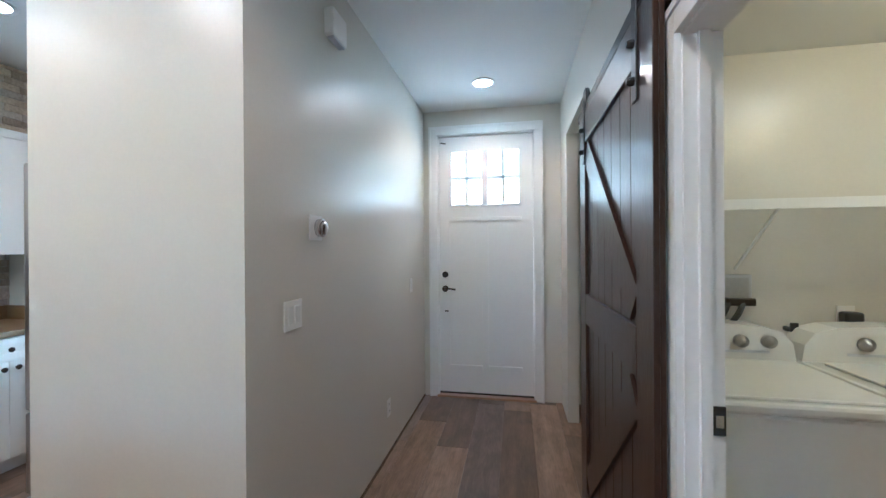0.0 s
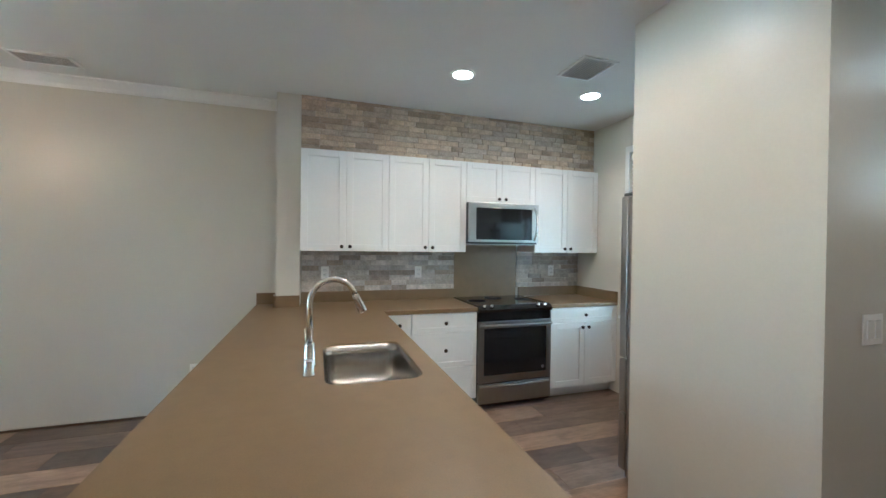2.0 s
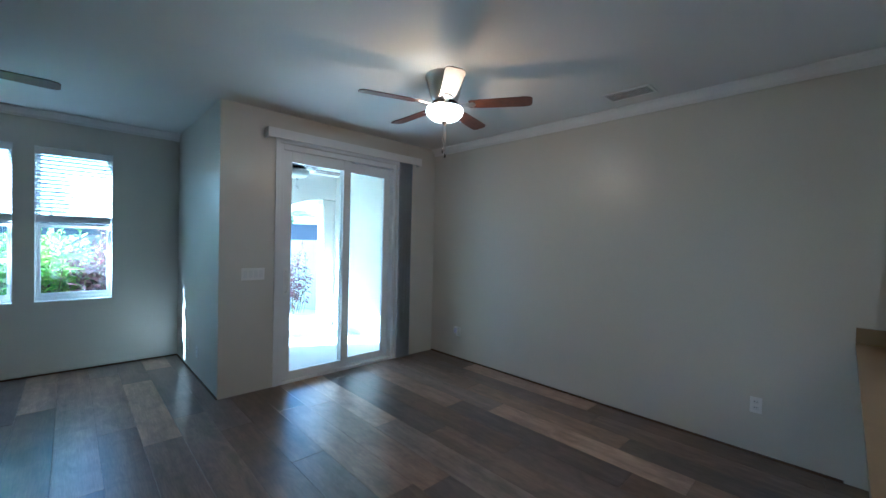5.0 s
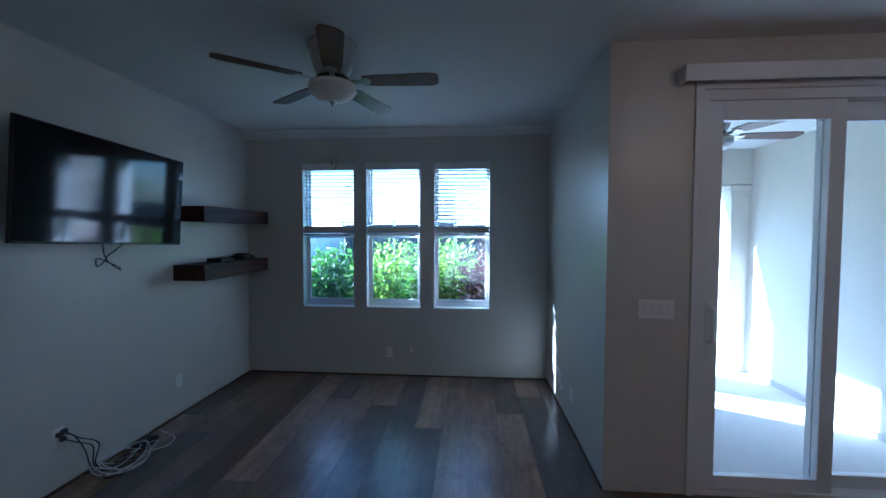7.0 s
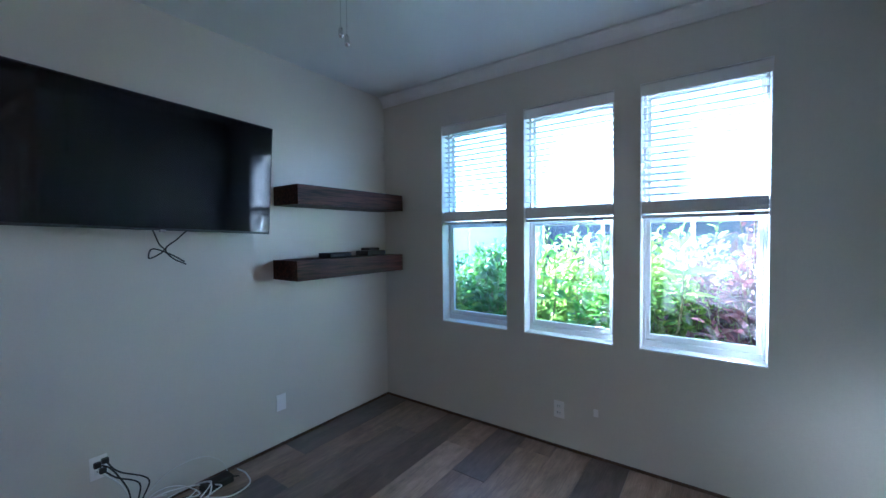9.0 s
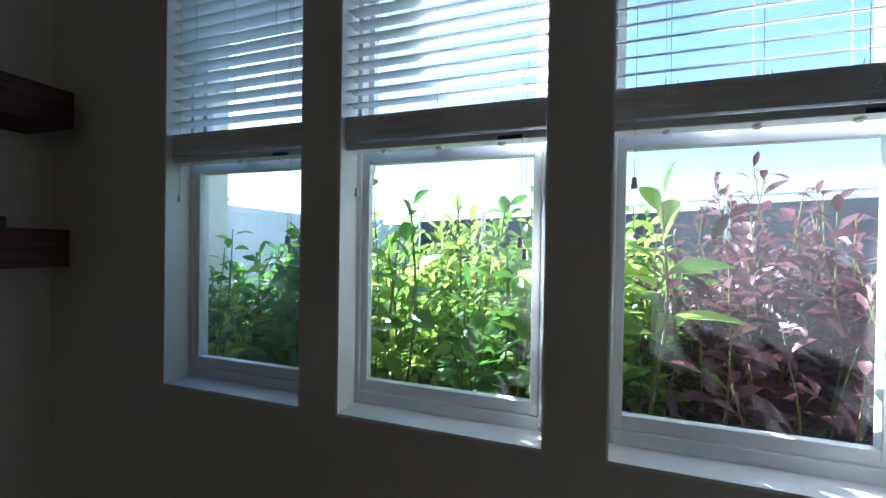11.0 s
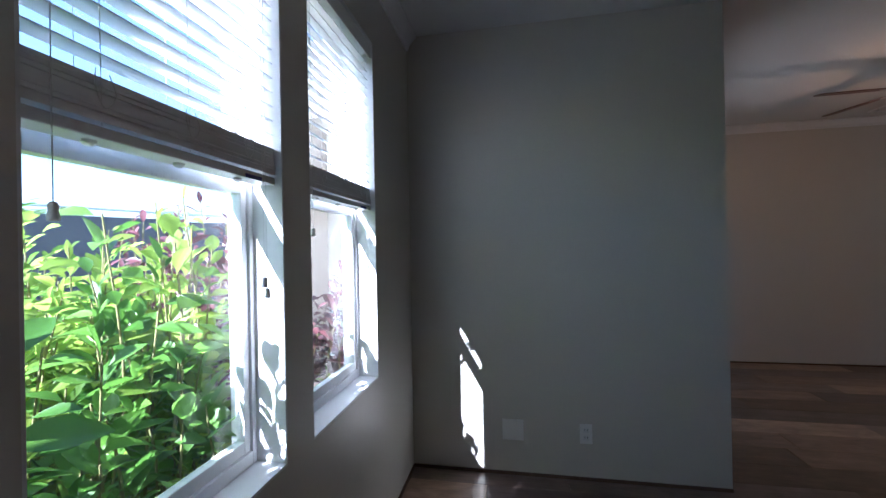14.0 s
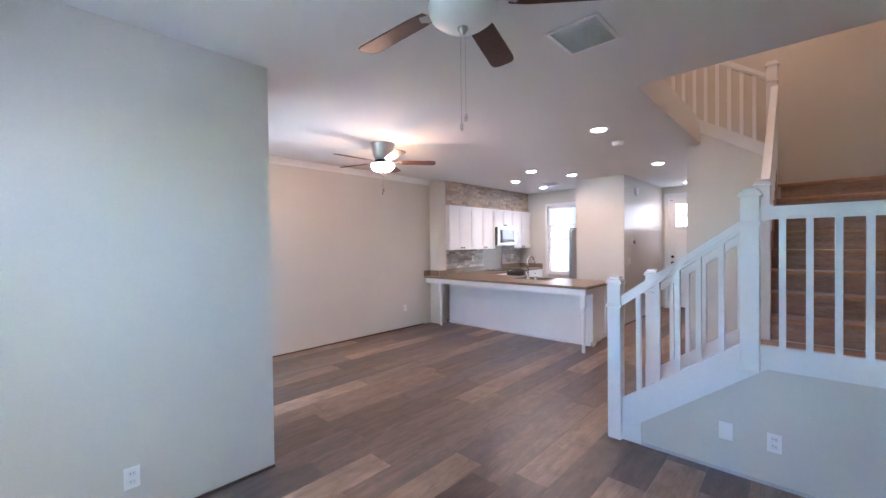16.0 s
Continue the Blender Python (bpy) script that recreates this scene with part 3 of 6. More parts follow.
def turned_leg(x, y, parent):
    h = CT - 0.126
    bm = lathe([(0.020, 0), (0.026, 0.03), (0.020, 0.06), (0.022, 0.10), (0.030, h * 0.5), (0.027, h - 0.26), (0.034, h - 0.23), (0.026, h - 0.20), (0.036, h - 0.17), (0.036, h - 0.15)], 18, (x, y, 0))
    box(bm, x - 0.037, y - 0.037, h - 0.15, x + 0.037, y + 0.037, h, bevel=0.002)
    part("leg", bm, M_WHITE, parent, "turned white leg")


turned_leg(-3.20, -0.15, pb)
turned_leg(-0.475, -0.225, pb)


def range_stove():
    y0, y1, f = Y[2] + 0.003, Y[3] - 0.003, -2.905
    r = thing("range", (-3.2, (y0 + y1) / 2, 0), "stainless steel slide-in electric range with a black glass oven door", "range")
    part("body", boxes((WX + 0.03, y0, 0.03, f, y1, 0.895)), M_BLACK, r)
    part("cooktop", boxes((WX + 0.03, y0 - 0.004, 0.905, f + 0.0, y1 + 0.004, 0.917), bevel=0.003), M_BLACKGL, r, "black ceramic glass cooktop")
    p = part("control_panel", slab([(f - 0.03, 0.86), (f + 0.035, 0.86), (f + 0.045, 0.885), (f - 0.0, 0.915), (f - 0.03, 0.915)], y0, y1), M_BLACKGL, r)
    for k in (0.06, 0.13, 0.60, 0.67):
        part("dial", lathe([(0.016, 0), (0.017, 0.006), (0.012, 0.022), (0.010, 0.024)], 14, (f + 0.02, y0 + k, 0.902)), M_CHROME, p, smooth=True)
    part("vent_band", boxes((f - 0.02, y0 + 0.004, 0.78, f + 0.012, y1 - 0.004, 0.86)), M_BLACKGL, r)
    d = part("oven_door", boxes((f, y0 + 0.003, 0.235, f + 0.030, y1 - 0.003, 0.775), bevel=0.004), M_APPL, r)
    part("oven_window", boxes((f + 0.029, y0 + 0.055, 0.30, f + 0.033, y1 - 0.055, 0.715), bevel=0.001), M_BLACKGL, d, "black glass oven window")
    part("oven_handle", tube(smooth_path([(f + 0.025, y0 + 0.03, 0.742), (f + 0.07, y0 + 0.05, 0.745), (f + 0.08, (y0 + y1) / 2, 0.747), (f + 0.07, y1 - 0.05, 0.745), (f + 0.025, y1 - 0.03, 0.742)]), 0.013, 10), M_APPL, d, smooth=True)
    part("badge", lathe([(0.016, 0), (0.015, 0.002)], 16, (f + 0.033, y1 - 0.09, 0.34), axis="X"), M_CHROME, d)
    w = part("drawer", boxes((f, y0 + 0.003, 0.05, f + 0.030, y1 - 0.003, 0.225), bevel=0.004), M_APPL, r)
    part("drawer_handle", tube([(f + 0.03, y0 + 0.02, 0.205), (f + 0.048, (y0 + y1) / 2, 0.20), (f + 0.03, y1 - 0.02, 0.205)], 0.012, 8), M_APPL, w, smooth=True)
    for k in (0.12, 0.36, 0.62):
        part("burner_ring", lathe([(0.09, 0), (0.088, 0.0006), (0.086, 0.0006), (0.085, 0)], 28, (-3.2 if k != 0.36 else -3.35, y0 + k, 0.9172)), M_KNOB, r)


range_stove()


def microwave():
    y0, y1, z0, z1, f = Y[2] + 0.002, Y[3] - 0.002, 1.455, 1.857, -3.15
    m = thing("microwave", (-3.35, (y0 + y1) / 2, z0), "stainless steel over-the-range microwave with dark window", "microwave")
    part("body", boxes((WX + 0.02, y0, z0 + 0.012, f, y1, z1), bevel=0.003), M_BLACK, m)
    d = part("door", boxes((f, y0, z0 + 0.028, f + 0.03, y1, z1), bevel=0.005), M_STEEL, m)
    part("window", boxes((f + 0.029, y0 + 0.07, z0 + 0.05, f + 0.033, y1 - 0.075, z1 - 0.05), bevel=0.002), M_BLACKGL, d)
    part("handle", tube(smooth_path([(f + 0.03, y1 - 0.05, z0 + 0.05), (f + 0.07, y1 - 0.045, z0 + 0.12), (f + 0.08, y1 - 0.045, (z0 + z1) / 2), (f + 0.07, y1 - 0.045, z1 - 0.10), (f + 0.03, y1 - 0.05, z1 - 0.04)]), 0.012, 10), M_CHROME, d, smooth=True)
    part("vent", boxes((WX + 0.05, y0 + 0.02, z0, f - 0.02, y1 - 0.02, z0 + 0.013)), M_APPL, m)


microwave()


def fridge():
    x0, x1, y0, y1 = -1.675, -0.85, 2.045, 2.955
    f = thing("refrigerator", (-1.2, 2.5, 0), "stainless steel french-door refrigerator in an alcove", "refrigerator")
    part("body", boxes((x0, y0, 0.03, x1, y1, 1.76), bevel=0.004), M_APPL, f)
    for a, b, k in ((y0, 2.497, 2.45), (2.503, y1, 2.55)):
        d = part("door", boxes((x0 - 0.062, a, 0.76, x0 - 0.004, b, 1.765), bevel=0.01), M_APPL, f)
        part("handle", tube(smooth_path([(x0 - 0.062, k, 0.85), (x0 - 0.105, k, 0.90), (x0 - 0.105, k, 1.60), (x0 - 0.062, k, 1.65)]), 0.012, 10), M_APPL, d, smooth=True)
    for z0, z1 in ((0.42, 0.75), (0.06, 0.41)):
        d = part("drawer", boxes((x0 - 0.062, y0, z0, x0 - 0.004, y1, z1), bevel=0.01), M_APPL, f)
        part("handle", tube(smooth_path([(x0 - 0.062, y0 + 0.08, z1 - 0.06), (x0 - 0.105, y0 + 0.13, z1 - 0.06), (x0 - 0.105, y1 - 0.13, z1 - 0.06), (x0 - 0.062, y1 - 0.08, z1 - 0.06)]), 0.012, 10), M_APPL, d, smooth=True)
    part("hinge_cover", boxes((x0 - 0.05, y0 + 0.01, 1.766, x0 + 0.06, y0 + 0.09, 1.785), bevel=0.004), M_BLACK, f)


fridge()


# ---- plates, lamps and grilles ----
def plate(x, y, z, face, w=0.07, h=0.115, kind="outlet", label=""):
    """A wall plate whose front looks along face."""
    names = {"outlet": ("wall_outlet", "white duplex wall outlet plate", "outlet"), "switch": ("light_switch", "white rocker light switch plate", "switch"), "blank": ("wall_plate", "white blank wall plate", "wall plate")}
    n, lb, cat = names[kind]
    p = thing(n, (x, y, z), label or lb, cat)
    u = Vector((abs(face[1]), abs(face[0]), 0))
    d = Vector(face)

    def slabbox(cu, cz, wu, hz, d0, d1, bev=0.0):
        a = Vector((x, y, z + cz)) + u * (cu - wu / 2) + d * d0
        b = Vector((x, y, z + cz)) + u * (cu + wu / 2) + d * d1
        return boxes((min(a.x, b.x), min(a.y, b.y), z + cz - hz / 2, max(a.x, b.x), max(a.y, b.y), z + cz + hz / 2), bevel=bev)
    part("plate", slabbox(0, 0, w, h, 0.001, 0.007, 0.002), M_PLATE, p)
    if kind == "outlet":
        for c in (-0.022, 0.022):
            s = part("socket", slabbox(0, c, 0.034, 0.028, 0.007, 0.009, 0.001), M_TRIM, p)
            for o in (-0.007, 0.007):
                part("slot", slabbox(o, c + 0.003, 0.0025, 0.009, 0.0085, 0.0095), M_BLACK, s)
    elif kind == "switch":
        k = max(1, round(w / 0.05) - 0)
        k = 1 if w < 0.09 else (2 if w < 0.13 else 4)
        for i in range(k):
            part("rocker", slabbox((i - (k - 1) / 2) * 0.047, 0, 0.034, 0.068, 0.007, 0.010, 0.001), M_TRIM, p)


E, W_, N_, S_ = (1, 0, 0), (-1, 0, 0), (0, 1, 0), (0, -1, 0)
plate(WX, -3.72, 0.34, E)
plate(WX, -0.75, 0.36, E)
af = thing("air_freshener", (WX, -3.72, 0.36), "white plug-in air freshener with lilac bands in the outlet", "air freshener")
part("case", boxes((WX + 0.012, -3.755, 0.325, WX + 0.062, -3.685, 0.410), bevel=0.014), M_WHITE, af)
for k in range(3):
    part("band", boxes((WX + 0.061, -3.742, 0.343 + 0.019 * k, WX + 0.0635, -3.698, 0.352 + 0.019 * k)), M_LILAC, af, "lilac band")
plate(WX + 0.016, 1.19, 1.18, E)
plate(WX + 0.016, 0.30, 1.18, E)
plate(WX + 0.016, 2.72, 1.18, E)
plate(-1.217, SY, 1.13, N_, w=0.207, kind="switch", label="wide white four-gang rocker switch plate")
plate(PX, -5.42, 0.27, E, w=0.125, h=0.125, kind="blank")
plate(PX, -5.00, 0.27, E)
plate(EX, -3.978, 0.33, W_, kind="outlet")
plate(EX, -4.965, 0.305, W_, kind="blank")
plate(0.793, LY, 0.265, N_)
plate(0.55, LY, 0.30, N_, w=0.03, h=0.05, kind="blank", label="small white cable outlet plate")
plate(1.353, -2.287, 0.275, S_, w=0.075, kind="blank")
plate(1.594, -2.287, 0.275, S_)
plate(HX0, 2.20, 1.15, E, w=0.12, kind="switch")
plate(HX0, 3.95, 1.10, E, kind="switch")
plate(HX0, 3.35, 0.32, E)


def thermostat(y, z):
    t = thing("thermostat", (HX0, y, z), "round chrome-rimmed dial thermostat on a white plate", "thermostat")
    part("plate", boxes((HX0 + 0.001, y - 0.075, z - 0.055, HX0 + 0.008, y + 0.03, z + 0.055), bevel=0.003), M_PLATE, t)
    part("ring", lathe([(0.040, 0.008), (0.041, 0.028), (0.036, 0.033)], 28, (HX0, y, z), axis="X"), M_CHROME, t, smooth=True)
    part("face", lathe([(0.034, 0.032), (0.028, 0.042), (0.012, 0.047)], 28, (HX0, y, z), axis="X"), M_CHROME, t, smooth=True)


thermostat(2.40, 1.50)
ch = thing("door_chime", (HX0, 2.55, 2.47), "white plastic door chime box on the hall wall", "door chime")
part("cover", boxes((HX0 + 0.001, 2.47, 2.395, HX0 + 0.05, 2.62, 2.525), bevel=0.010), M_PLATE, ch)
part("grille", boxes((HX0 + 0.012, 2.485, 2.387, HX0 + 0.044, 2.605, 2.396)), M_BLINDV, ch)


def downlight(x, y, power):
    d = thing("recessed_light", (x, y, CEIL), "lit white recessed ceiling downlight", "ceiling light", "recessed ceiling lights")
    part("trim", lathe([(0.095, 0.0), (0.095, -0.006), (0.074, -0.007), (0.070, -0.002)], 28, (x, y, CEIL)), M_WHITE, d)
    part("lens", lathe([(0.070, -0.002), (0.068, -0.0045)], 28, (x, y, CEIL)), M_BULB, d, "glowing lens")
    lamp = new("downlight_lamp", bpy.data.lights.new("downlight_lamp", "SPOT"))
    lamp.data.energy, lamp.data.color, lamp.data.spot_size, lamp.data.spot_blend, lamp.data.shadow_soft_size = power * 0.55, (1.0, 0.54, 0.26), radians(150), 0.6, 0.07
    lamp.location = (x, y, CEIL - 0.02)


for lx, ly, lp in ((-2.455, 1.24, 1.7), (-2.475, 2.39, 1.7), (-1.66, 0.47, 1.7), (-1.32, 1.31, 1.7), (0.11, -1.16, 1.5), (0.06, 1.33, 1.9), (-0.02, 3.88, 2.2)):
    downlight(lx, ly, lp)


def grille(x0, x1, y0, y1, along, label, back):
    g = thing("ceiling_vent", ((x0 + x1) / 2, (y0 + y1) / 2, CEIL), label, "air vent")
    b = 0.022
    part("frame", boxes((x0, y0, CEIL - 0.010, x1, y0 + b, CEIL - 0.001), (x0, y1 - b, CEIL - 0.010, x1, y1, CEIL - 0.001),
                        (x0, y0 + b, CEIL - 0.010, x0 + b, y1 - b, CEIL - 0.001), (x1 - b, y0 + b, CEIL - 0.010, x1, y1 - b, CEIL - 0.001), bevel=0.002), M_WHITE, g)
    part("backing", boxes((x0 + b, y0 + b, CEIL - 0.003, x1 - b, y1 - b, CEIL - 0.001)), back, g)
    a0, a1 = (y0 + b, y1 - b) if along == "x" else (x0 + b, x1 - b)
    n = int((a1 - a0) / 0.020)
    for i in range(n):
        c = a0 + (i + 0.5) * (a1 - a0) / n
        bm = boxes((x0 + b, -0.007, -0.001, x1 - b, 0.007, 0.001)) if along == "x" else boxes((-0.007, y0 + b, -0.001, 0.007, y1 - b, 0.001))
        rot = Matrix.Rotation(radians(38), 4, "X" if along == "x" else "Y")
        off = Matrix.Translation((0, c, CEIL - 0.0085) if along == "x" else (c, 0, CEIL - 0.0085))
        bm.transform(off @ rot)
        part("slat", bm, M_WHITE, g)


grille(-2.23, -1.91, 1.89, 2.17, "x", "white louvred ceiling return vent in the kitchen", M_BLINDV)
grille(0.635, 0.94, -3.31, -2.965, "x", "white louvred ceiling return vent", M_TRIM)
grille(-3.29, -3.10, -1.76, -1.40, "y", "small white ceiling register", M_KNOB)
sm = thing("smoke_detector", (0.07, -0.47, CEIL), "white round smoke detector on the ceiling", "smoke detector")
part("base", lathe([(0.068, -0.001), (0.068, -0.012), (0.06, -0.014)], 24, (0.07, -0.47, CEIL)), M_PLATE, sm)
part("cover", lathe([(0.058, -0.014), (0.055, -0.034), (0.035, -0.042), (0.01, -0.043)], 24, (0.07, -0.47, CEIL)), M_PLATE, sm, smooth=True)


def ceiling_fan(x, y, turn, lit, label, drop, top=CEIL):
    f = thing("ceiling_fan", (x, y, top), label, "ceiling fan")
    part("canopy", lathe([(0.146, -0.001), (0.148, -0.014), (0.140, -0.026), (0.130, -0.05), (0.114, -0.13), (0.098, -0.175), (0.07, -0.19)], 32, (x, y, top)), M_STEEL, f, "brushed nickel hugger housing", True)
    part("motor", lathe([(0.07, -0.19), (0.098, -0.20), (0.098, -0.225), (0.06, -0.235)], 32, (x, y, top)), M_KNOB, f, smooth=True)
    part("collar", lathe([(0.06, -0.225), (0.13, -0.232), (0.138, -0.240), (0.13, -0.244)], 32, (x, y, top)), M_STEEL, f, smooth=True)
    part("globe", lathe([(0.136, -0.240), (0.140, -0.262), (0.128, -0.292), (0.095, -0.318), (0.05, -0.332), (0.014, -0.336)], 36, (x, y, top)), M_GLOBE_ON if lit else M_GLOBE, f,
         "glowing frosted glass bowl" if lit else "unlit frosted glass bowl", True)
    # On the lit fan, finial and chains are darkened to offset glare from its lamp.
    part("finial", lathe([(0.022, -0.334), (0.020, -0.344), (0.008, -0.360), (0.004, -0.364)], 16, (x, y, top)), M_KNOB if lit else M_STEEL, f, smooth=True)
    for k in range(5):
        a = radians(turn + 72 * k)
        m = Matrix.Translation((x, y, top - 0.215)) @ Matrix.Rotation(a, 4, "Z") @ Matrix.Rotation(radians(-10), 4, "X")
        out = [(0.185, -0.045), (0.26, -0.056), (0.59, -0.064), (0.622, -0.056), (0.638, -0.036), (0.638, 0.036), (0.622, 0.056), (0.59, 0.064), (0.26, 0.056), (0.185, 0.045)]
        bm = prism(out, -0.003, 0.003)
        bm.transform(m)
        part("blade", bm, M_BLADE, f, "walnut-brown fan blade")
        bm = prism([(0.085, -0.012), (0.16, -0.016), (0.215, -0.034), (0.235, 0.0), (0.215, 0.034), (0.16, 0.016), (0.085, 0.012)], -0.009, -0.003)
        bm.transform(m)
        part("blade_arm", bm, M_STEEL, f)
    for o, l in ((-0.012, drop), (0.012, drop - 0.03)):
        c = part("pull_chain", tube([(x + o, y, top - 0.34), (x + o, y, top - 0.37 - l)], 0.0012, 5), M_KNOB if lit else M_CHROME, f)
        part("chain_pull", lathe([(0.002, 0.02), (0.006, 0.012), (0.007, -0.006), (0.004, -0.012)], 10, (x + o, y, top - 0.37 - l)), M_KNOB if lit else M_CHROME, c)
    if lit:
        lamp = new("fan_lamp", bpy.data.lights.new("fan_lamp", "POINT"))
        lamp.data.energy, lamp.data.color, lamp.data.shadow_soft_size = 0.8, (1.0, 0.50, 0.22), 0.05
        lamp.location = (x, y, top - 0.43)
        up = new("fan_uplamp", bpy.data.lights.new("fan_uplamp", "POINT"))
        up.data.energy, up.data.color, up.data.shadow_soft_size = 0.26, (1.0, 0.58, 0.30), 0.03
        up.location = (x + 0.135, y + 0.07, top - 0.245)


ceiling_fan(-1.97, -2.44, -20, True, "walnut-bladed ceiling fan with a lit glass bowl", 0.22)
ceiling_fan(0.725, -4.152, 37, False, "walnut-bladed hugger ceiling fan with an unlit glass bowl", 0.36)

ceiling_fan(-1.97, -5.02, 36, False, "weathered patio ceiling fan with an unlit bowl", 0.1, 2.55)


# ---- hall: front door, casings, barn door, laundry ----
def front_door():
    x0, x1, y, z0, z1 = -0.495, 0.385, HY + 0.03, 0.035, 2.47
    d = thing("front_door", ((x0 + x1) / 2, y, 0), "white panelled entry door with a divided glass light", "door")
    gx0, gx1, gz0, gz1 = -0.395, 0.280, 1.80, 2.345
    bm = boxes((x0, y, z0, gx0, y + 0.045, z1), (gx1, y, z0, x1, y + 0.045, z1), (gx0, y, gz1, gx1, y + 0.045, z1), (gx0, y, 1.70, gx1, y + 0.045, gz0),
               (gx0, y, z0, gx1, y + 0.045, 0.26), (-0.085, y, 0.26, -0.03, y + 0.045, 1.70))
    for a, b in ((gx0, -0.085), (-0.03, gx1)):
        box(bm, a, y + 0.010, 0.26, b, y + 0.040, 1.70)
        for k in range(5):
            w = (b - a) / 5
            box(bm, a + k * w + 0.002, y + 0.008, 0.26, a + (k + 1) * w - 0.002, y + 0.012, 1.70)
    part("slab", bm, M_WHITE, d)
    part("panel_moulding", boxes(*[r for a, b in ((gx0, -0.085), (-0.03, gx1)) for r in ((a, y - 0.006, 1.665, b, y + 0.012, 1.70), (a, y - 0.006, 0.26, b, y + 0.012, 0.295))], bevel=0.003), M_WHITE, d)
    mx = (gx0 + gx1) / 2
    part("light_frame", boxes((gx0, y - 0.008, gz0, gx0 + 0.022, y + 0.03, gz1), (gx1 - 0.022, y - 0.008, gz0, gx1, y + 0.03, gz1), (gx0, y - 0.008, gz0, gx1, y + 0.03, gz0 + 0.022),
                              (gx0, y - 0.008, gz1 - 0.022, gx1, y + 0.03, gz1), (mx - 0.027, y - 0.006, gz0, mx + 0.027, y + 0.03, gz1), bevel=0.002), M_WHITE, d)
    zm = (gz0 + gz1) / 2
    for a, b in ((gx0 + 0.022, mx - 0.027), (mx + 0.027, gx1 - 0.022)):
        part("muntin", boxes((a, y + 0.006, zm - 0.014, b, y + 0.022, zm + 0.014), ((a + b) / 2 - 0.013, y + 0.006, gz0, (a + b) / 2 + 0.013, y + 0.022, gz1)), M_WHITE, d)
        g = part("pane", boxes((a, y + 0.012, gz0 + 0.02, b, y + 0.016, gz1 - 0.02)), M_GLASS, d)
        g.visible_shadow = False
    hx = x0 + 0.055
    part("deadbolt", lathe([(0.030, 0), (0.030, -0.010), (0.022, -0.018)], 20, (hx, y, 1.155), axis="Y"), M_KNOB, d, "dark bronze deadbolt")
    r = part("rosette", lathe([(0.030, 0), (0.030, -0.010), (0.014, -0.016), (0.012, -0.045)], 20, (hx, y, 1.02), axis="Y"), M_KNOB, d)
    part("lever", tube(smooth_path([(hx, y - 0.045, 1.02), (hx + 0.04, y - 0.052, 1.024), (hx + 0.105, y - 0.045, 1.016)]), [0.010] * 8 + [0.008] * 9, 10), M_KNOB, r, "dark bronze lever", True)
    part("security_latch", boxes((hx - 0.006, y - 0.012, 0.80, hx + 0.03, y, 0.812), bevel=0.002), M_KNOB, d)
    part("closer_arm", tube([(x0 + 0.02, y - 0.012, 2.415), (x0 + 0.07, y - 0.03, 2.40)], 0.005, 8), M_KNOB, d)
    part("sweep", boxes((x0, y - 0.004, 0.020, x1, y + 0.03, 0.036)), M_BLACK, d, "black door sweep")


front_door()
structure("door_1_threshold", boxes((-0.515, HY - 0.03, -0.004, 0.405, HY + T, 0.018), bevel=0.003), M_TREAD, "wooden door threshold", category="trim")


def casing_y(name, x0, x1, z1, y, w, sign):
    """Door casing round an opening in a wall that lies along x."""
    a, b = sorted((y, y + sign * 0.018))
    c, e = sorted((y, y + sign * 0.026))
    bm = boxes((x0 - w, a, 0, x0, b, z1), (x1, a, 0, x1 + w, b, z1), (x0 - w, a, z1, x1 + w, b, z1 + w), bevel=0.003)
    box(bm, x0 - w - 0.008, c, 0, x0 - w + 0.012, e, z1 + w - 0.013), box(bm, x1 + w - 0.012, c, 0, x1 + w + 0.008, e, z1 + w - 0.013), box(bm, x0 - w - 0.008, c, z1 + w - 0.012, x1 + w + 0.008, e, z1 + w + 0.008)
    structure(name, bm, M_TRIM, "white moulded door casing", category="trim")


casing_y("door_1_casing", -0.505, 0.395, 2.48, HY, 0.072, -1)
structure("door_1_jamb", boxes((-0.515, HY - 0.0, 0, -0.497, HY + T, 2.49), (0.387, HY, 0, 0.405, HY + T, 2.49), (-0.497, HY, 2.472, 0.387, HY + T, 2.49)), M_TRIM, "white door jamb", category="trim")

# laundry opening: jambs and casing
LJ0, LJ1, LJZ = 0.95, 1.875, 1.945
structure("laundry_jamb", boxes((HX1 - 0.002, LJ1 - 0.018, 0, HX1 + HT + 0.002, LJ1, LJZ), (HX1 - 0.002, LJ0, 0, HX1 + HT + 0.002, LJ0 + 0.018, LJZ), (HX1 - 0.002, LJ0 + 0.018, LJZ - 0.018, HX1 + HT + 0.002, LJ1 - 0.018, LJZ),
                                (HX1 + 0.030, LJ1 - 0.030, 0, HX1 + 0.055, LJ1 - 0.018, LJZ - 0.018)), M_TRIM, "white laundry door jamb", category="trim")
structure("laundry_casing", boxes((HX1 - 0.020, LJ1 - 0.010, 0, HX1 - 0.001, LJ1 + 0.065, LJZ + 0.065), (HX1 - 0.020, LJ0 - 0.065, 0, HX1 - 0.001, LJ0 + 0.010, LJZ + 0.065), (HX1 - 0.020, LJ0 + 0.010, LJZ - 0.010, HX1 - 0.001, LJ1 - 0.010, LJZ + 0.065),
                                  (HX1 - 0.027, LJ1 + 0.045, 0, HX1 - 0.019, LJ1 + 0.065, LJZ + 0.065), (HX1 - 0.027, LJ0 + 0.01, LJZ + 0.045, HX1 - 0.019, LJ1 + 0.045, LJZ + 0.065), bevel=0.002), M_TRIM, "white moulded laundry casing", category="trim")
